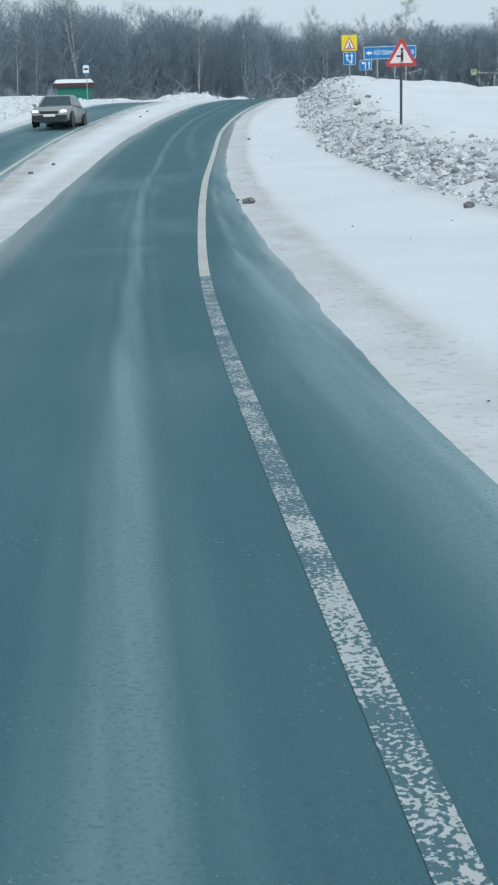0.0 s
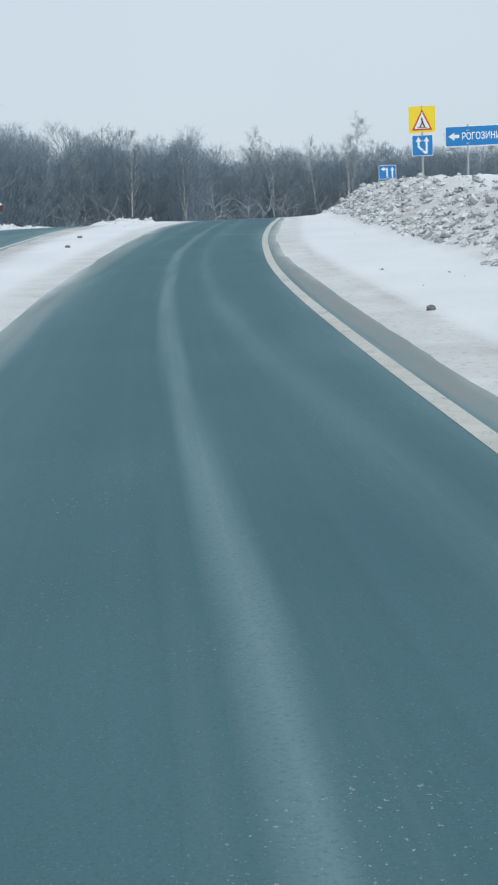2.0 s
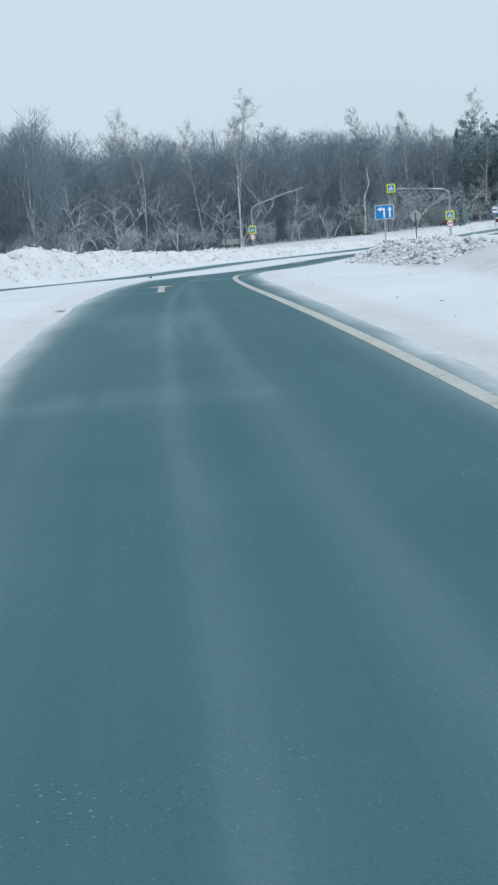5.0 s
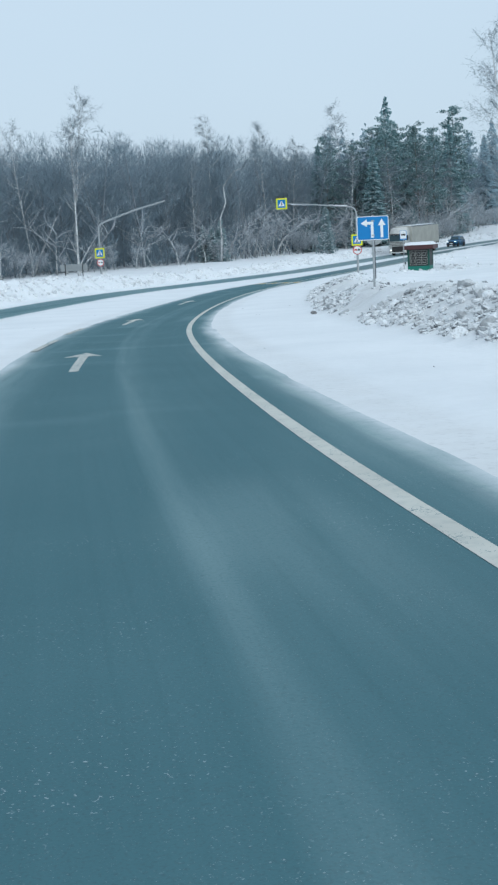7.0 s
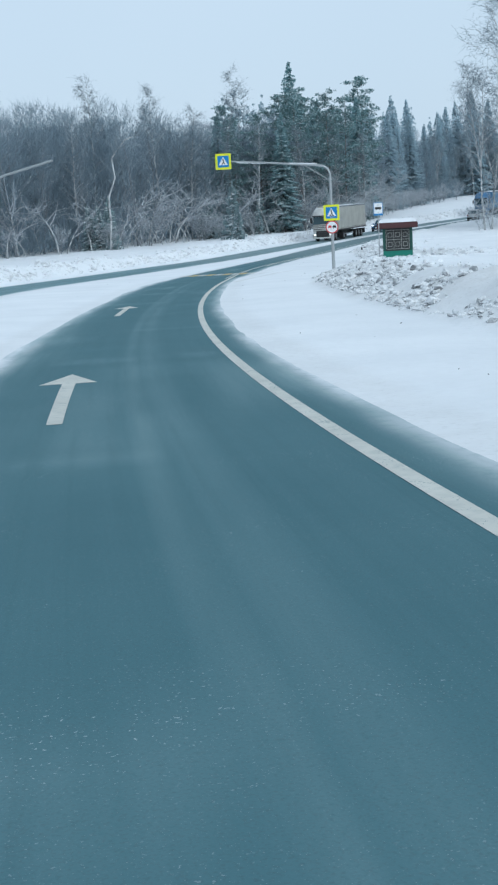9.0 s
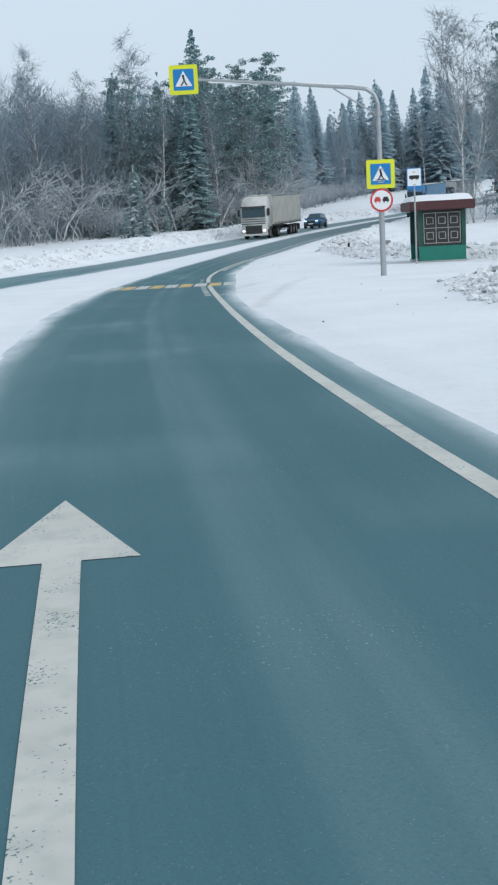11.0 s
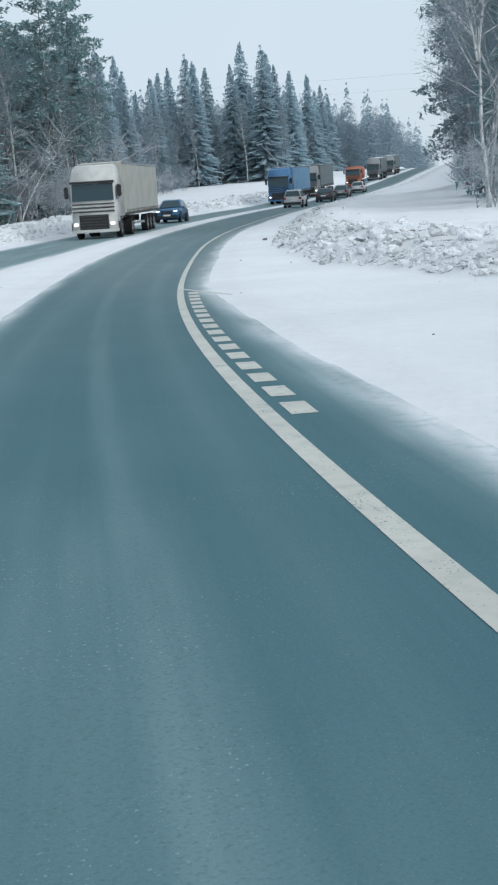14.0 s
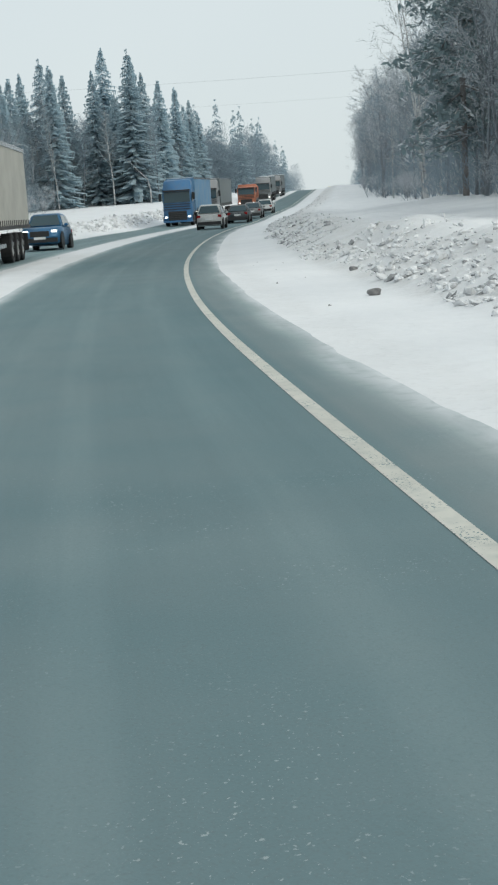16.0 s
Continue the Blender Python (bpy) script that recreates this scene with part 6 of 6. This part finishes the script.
def truck(s, d, turn, paint, side, label, length=13.4, dump=False, group="trucks on the road"):
    """A lorry with its trailer; at turn 180 it comes towards the viewer."""
    e = new("truck")
    x, y = place(s, d)
    slope = math.degrees(math.atan((float(road_z(s + 4)) - float(road_z(s - 4))) / 8))
    e.matrix_basis = pose(float(x), float(y), float(road_z(s)), 0, 0, -math.degrees(float(heading(s)))) @ pose(0, 0, 0, slope if turn == 0 else -slope, 0, turn)
    W = 1.24
    cab = [(-2.2, 1.0), (-2.2, 3.0), (-2.1, 3.72), (-1.2, 3.86), (-.62, 3.72), (-.30, 3.08), (-.12, 2.9), (.0, 1.75), (.06, .95), (.04, .42), (-.35, .36), (-1.0, .95)] if not dump else [(-1.9, 1.0), (-1.9, 2.85), (-1.0, 2.95), (-.25, 2.85), (0, 1.8), (.05, .5), (-.4, .45), (-1.0, .95)]

    def half(y_, z_):
        return W - max(0, z_ - 2.9) * .16 - (.07 if y_ > -.1 else 0)

    part("cab", shell(cab, half, .07, 2), paint, e)
    zt, zb = (2.86, 1.98) if not dump else (2.7, 1.9)
    yt, yb = (-.10, .0) if not dump else (-.20, -.03)
    panel(e, "windscreen", [(-W + .13, yb + .03, zb), (-W + .15, yt + .03, zt), (W - .15, yt + .03, zt), (W - .13, yb + .03, zb)][::-1], GLASS, "dark windscreen")
    part("sun_visor", box(Build(), -W + .08, W - .08, yt - .02, yt + .22, zt + .02, zt + .14), PLASTIC, e)
    for k in range(5):
        z = 1.86 - k * .10
        part("grille_slat", box(Build(), -W + .12, W - .12, .0, .075, z - .07, z - .012), paint if k % 2 else CHASSIS, e)
    for k in range(5):
        z = 1.22 - k * .15
        part("lower_grille_bar", box(Build(), -.72, .72, .03, .115, z - .06, z), CHASSIS, e)
    part("lower_grille", box(Build(), -.78, .78, .0, .09, .50, 1.26), PLASTIC, e)
    part("bumper", box(Build(), -W, W, -.3, .10, .34, .50), paint, e)
    for k in (-1, 1):
        bm = bmesh.new()
        bmesh.ops.create_cube(bm, size=1, matrix=Matrix.Translation((k * .98, .045, .78)) @ Matrix.Diagonal((.24, .12, .15, 1)))
        bmesh.ops.bevel(bm, geom=bm.edges[:], offset=.04, segments=2, affect="EDGES")
        part("headlight", bm, HEADLAMP, e, "lit headlight")
        q = [(k * (W + .004), -.28, 2.05), (k * (W + .004), -1.15, 2.05), (k * (W - .0), -1.15, 2.78), (k * (W - .0), -.42, 2.78)]
        panel(e, "side_window", q if k < 0 else q[::-1], GLASS, "dark glass")
        bm = bmesh.new()
        bmesh.ops.create_cube(bm, size=1, matrix=Matrix.Translation((k * (W + .17), -.12, 2.45)) @ Matrix.Diagonal((.22, .12, .62, 1)))
        bmesh.ops.bevel(bm, geom=bm.edges[:], offset=.04, segments=2, affect="EDGES")
        part("wing_mirror", bm, PLASTIC, e)
        part("step", box(Build(), k * W - .06, k * W + .06, -1.0, -.35, .42, .86), CHASSIS, e)
        wheel_thing(e, k * (W - .17), -1.45, .5, .30)
        wheel_thing(e, k * (W - .26), -4.9 if not dump else -4.2, .5, .52)
        part("mudguard", box(Build(), k * W - .02 - .2 * (k > 0), k * W + .02 + .2 * (k < 0), -2.2, -.85, 1.02, 1.1), CHASSIS, e)
    part("chassis", box(Build(), -.45, .45, -length + 1.0, -1.0, .62, .98), CHASSIS, e)
    if dump:
        body = [(-6.8, 1.3), (-7.0, 2.9), (-2.1, 3.25), (-2.0, 2.4), (-2.4, 1.2)]
        part("tipper_body", shell(body, lambda y_, z_: W, .05, 2), paint, e)
        for k in range(5):
            y_ = -6.4 + k * .95
            for sx in (-1, 1):
                part("tipper_rib", box(Build(), sx * W - .03, sx * W + .03, y_, y_ + .10, 1.35, 2.85), paint, e)
        for k in (-1, 1):
            wheel_thing(e, k * (W - .26), -5.5, .5, .52)
    else:
        y0, y1 = -length - 2.2, -2.65
        bm = bmesh.new()
        bmesh.ops.create_cube(bm, size=1, matrix=Matrix.Translation((0, (y0 + y1) / 2, 2.58)) @ Matrix.Diagonal((2.5, y1 - y0, 2.76, 1)))
        bmesh.ops.bevel(bm, geom=bm.edges[:], offset=.05, segments=2, affect="EDGES")
        tr = part("trailer", bm, side, e, "curtain-sided trailer")
        for sx in (-1, 1):
            part("roof_rail", box(Build(), sx * 1.25 - .03, sx * 1.25 + .03, y0, y1, 3.84, 3.98), CHROME, tr)
            part("side_rail", box(Build(), sx * 1.25 - .03, sx * 1.25 + .03, y0, y1, 1.12, 1.24), CHASSIS, tr)
            for k in range(26):
                y_ = y0 + .3 + (y1 - y0 - .5) * k / 26
                part("curtain_strap", box(Build(), sx * 1.262 - .012, sx * 1.262 + .012, y_, y_ + .05, 1.22, 1.42), CHASSIS, tr)
            for k in range(3):
                wheel_thing(e, sx * (W - .2), y0 + 2.2 + 1.32 * k, .5, .38)
            part("underrun_guard", box(Build(), sx * 1.2 - .02, sx * 1.2 + .02, y0 + 6.3, y1 - 3.0, .55, .68), CHROME, e)
            part("mud_flap", box(Build(), sx * .95 - .28, sx * .95 + .28, y0 + .6, y0 + .63, .35, .95), PLASTIC, e)
        part("snow_cap", box(Build(), -1.1, 1.1, y0 + .3, y1 - .3, 3.965, 4.0), SNOW, e, "thin snow on the trailer roof")
    return tagged(e, label, "truck", group)


car(59.8, -5.65, 180, SILVER, "silver car with headlights lit, driving on asphalt", False, True)
truck(296.0, -5.4, 180, CAB_WHITE, CURTAIN, "white articulated lorry with a grey curtain-sided trailer")
car(322, -5.5, 180, BLUE_CAR, "blue crossover with headlights lit, on snowy asphalt", True, True)
car(351, .3, 0, WHITE_CAR, "dirty white crossover following the traffic queue", True)
car(371, .6, 0, DARK_CAR, "dark saloon car in the traffic queue")
car(384, .8, 0, GREY_CAR, "grey saloon car in the traffic queue")
car(402, .8, 0, WHITE_CAR, "pale saloon car in the traffic queue")
car(398, -4.8, 180, DARK_CAR, "dark oncoming car with headlights lit", True, True)
truck(371, -4.6, 180, CAB_BLUE, CURTAIN_BLUE, "blue lorry with a blue trailer coming downhill")
truck(394, -4.7, 180, CAB_GREY, CURTAIN_DARK, "grey lorry with a dark trailer coming downhill")
truck(440, -4.2, 180, CAB_ORANGE, CURTAIN, "orange tipper lorry coming down the hill", 7.5, True)
truck(472, -4.0, 180, CAB_GREY, CURTAIN_DARK, "dark lorry far up the hill")
truck(505, -4.0, 180, CAB_GREY, CURTAIN_DARK, "dark lorry far up the hill")
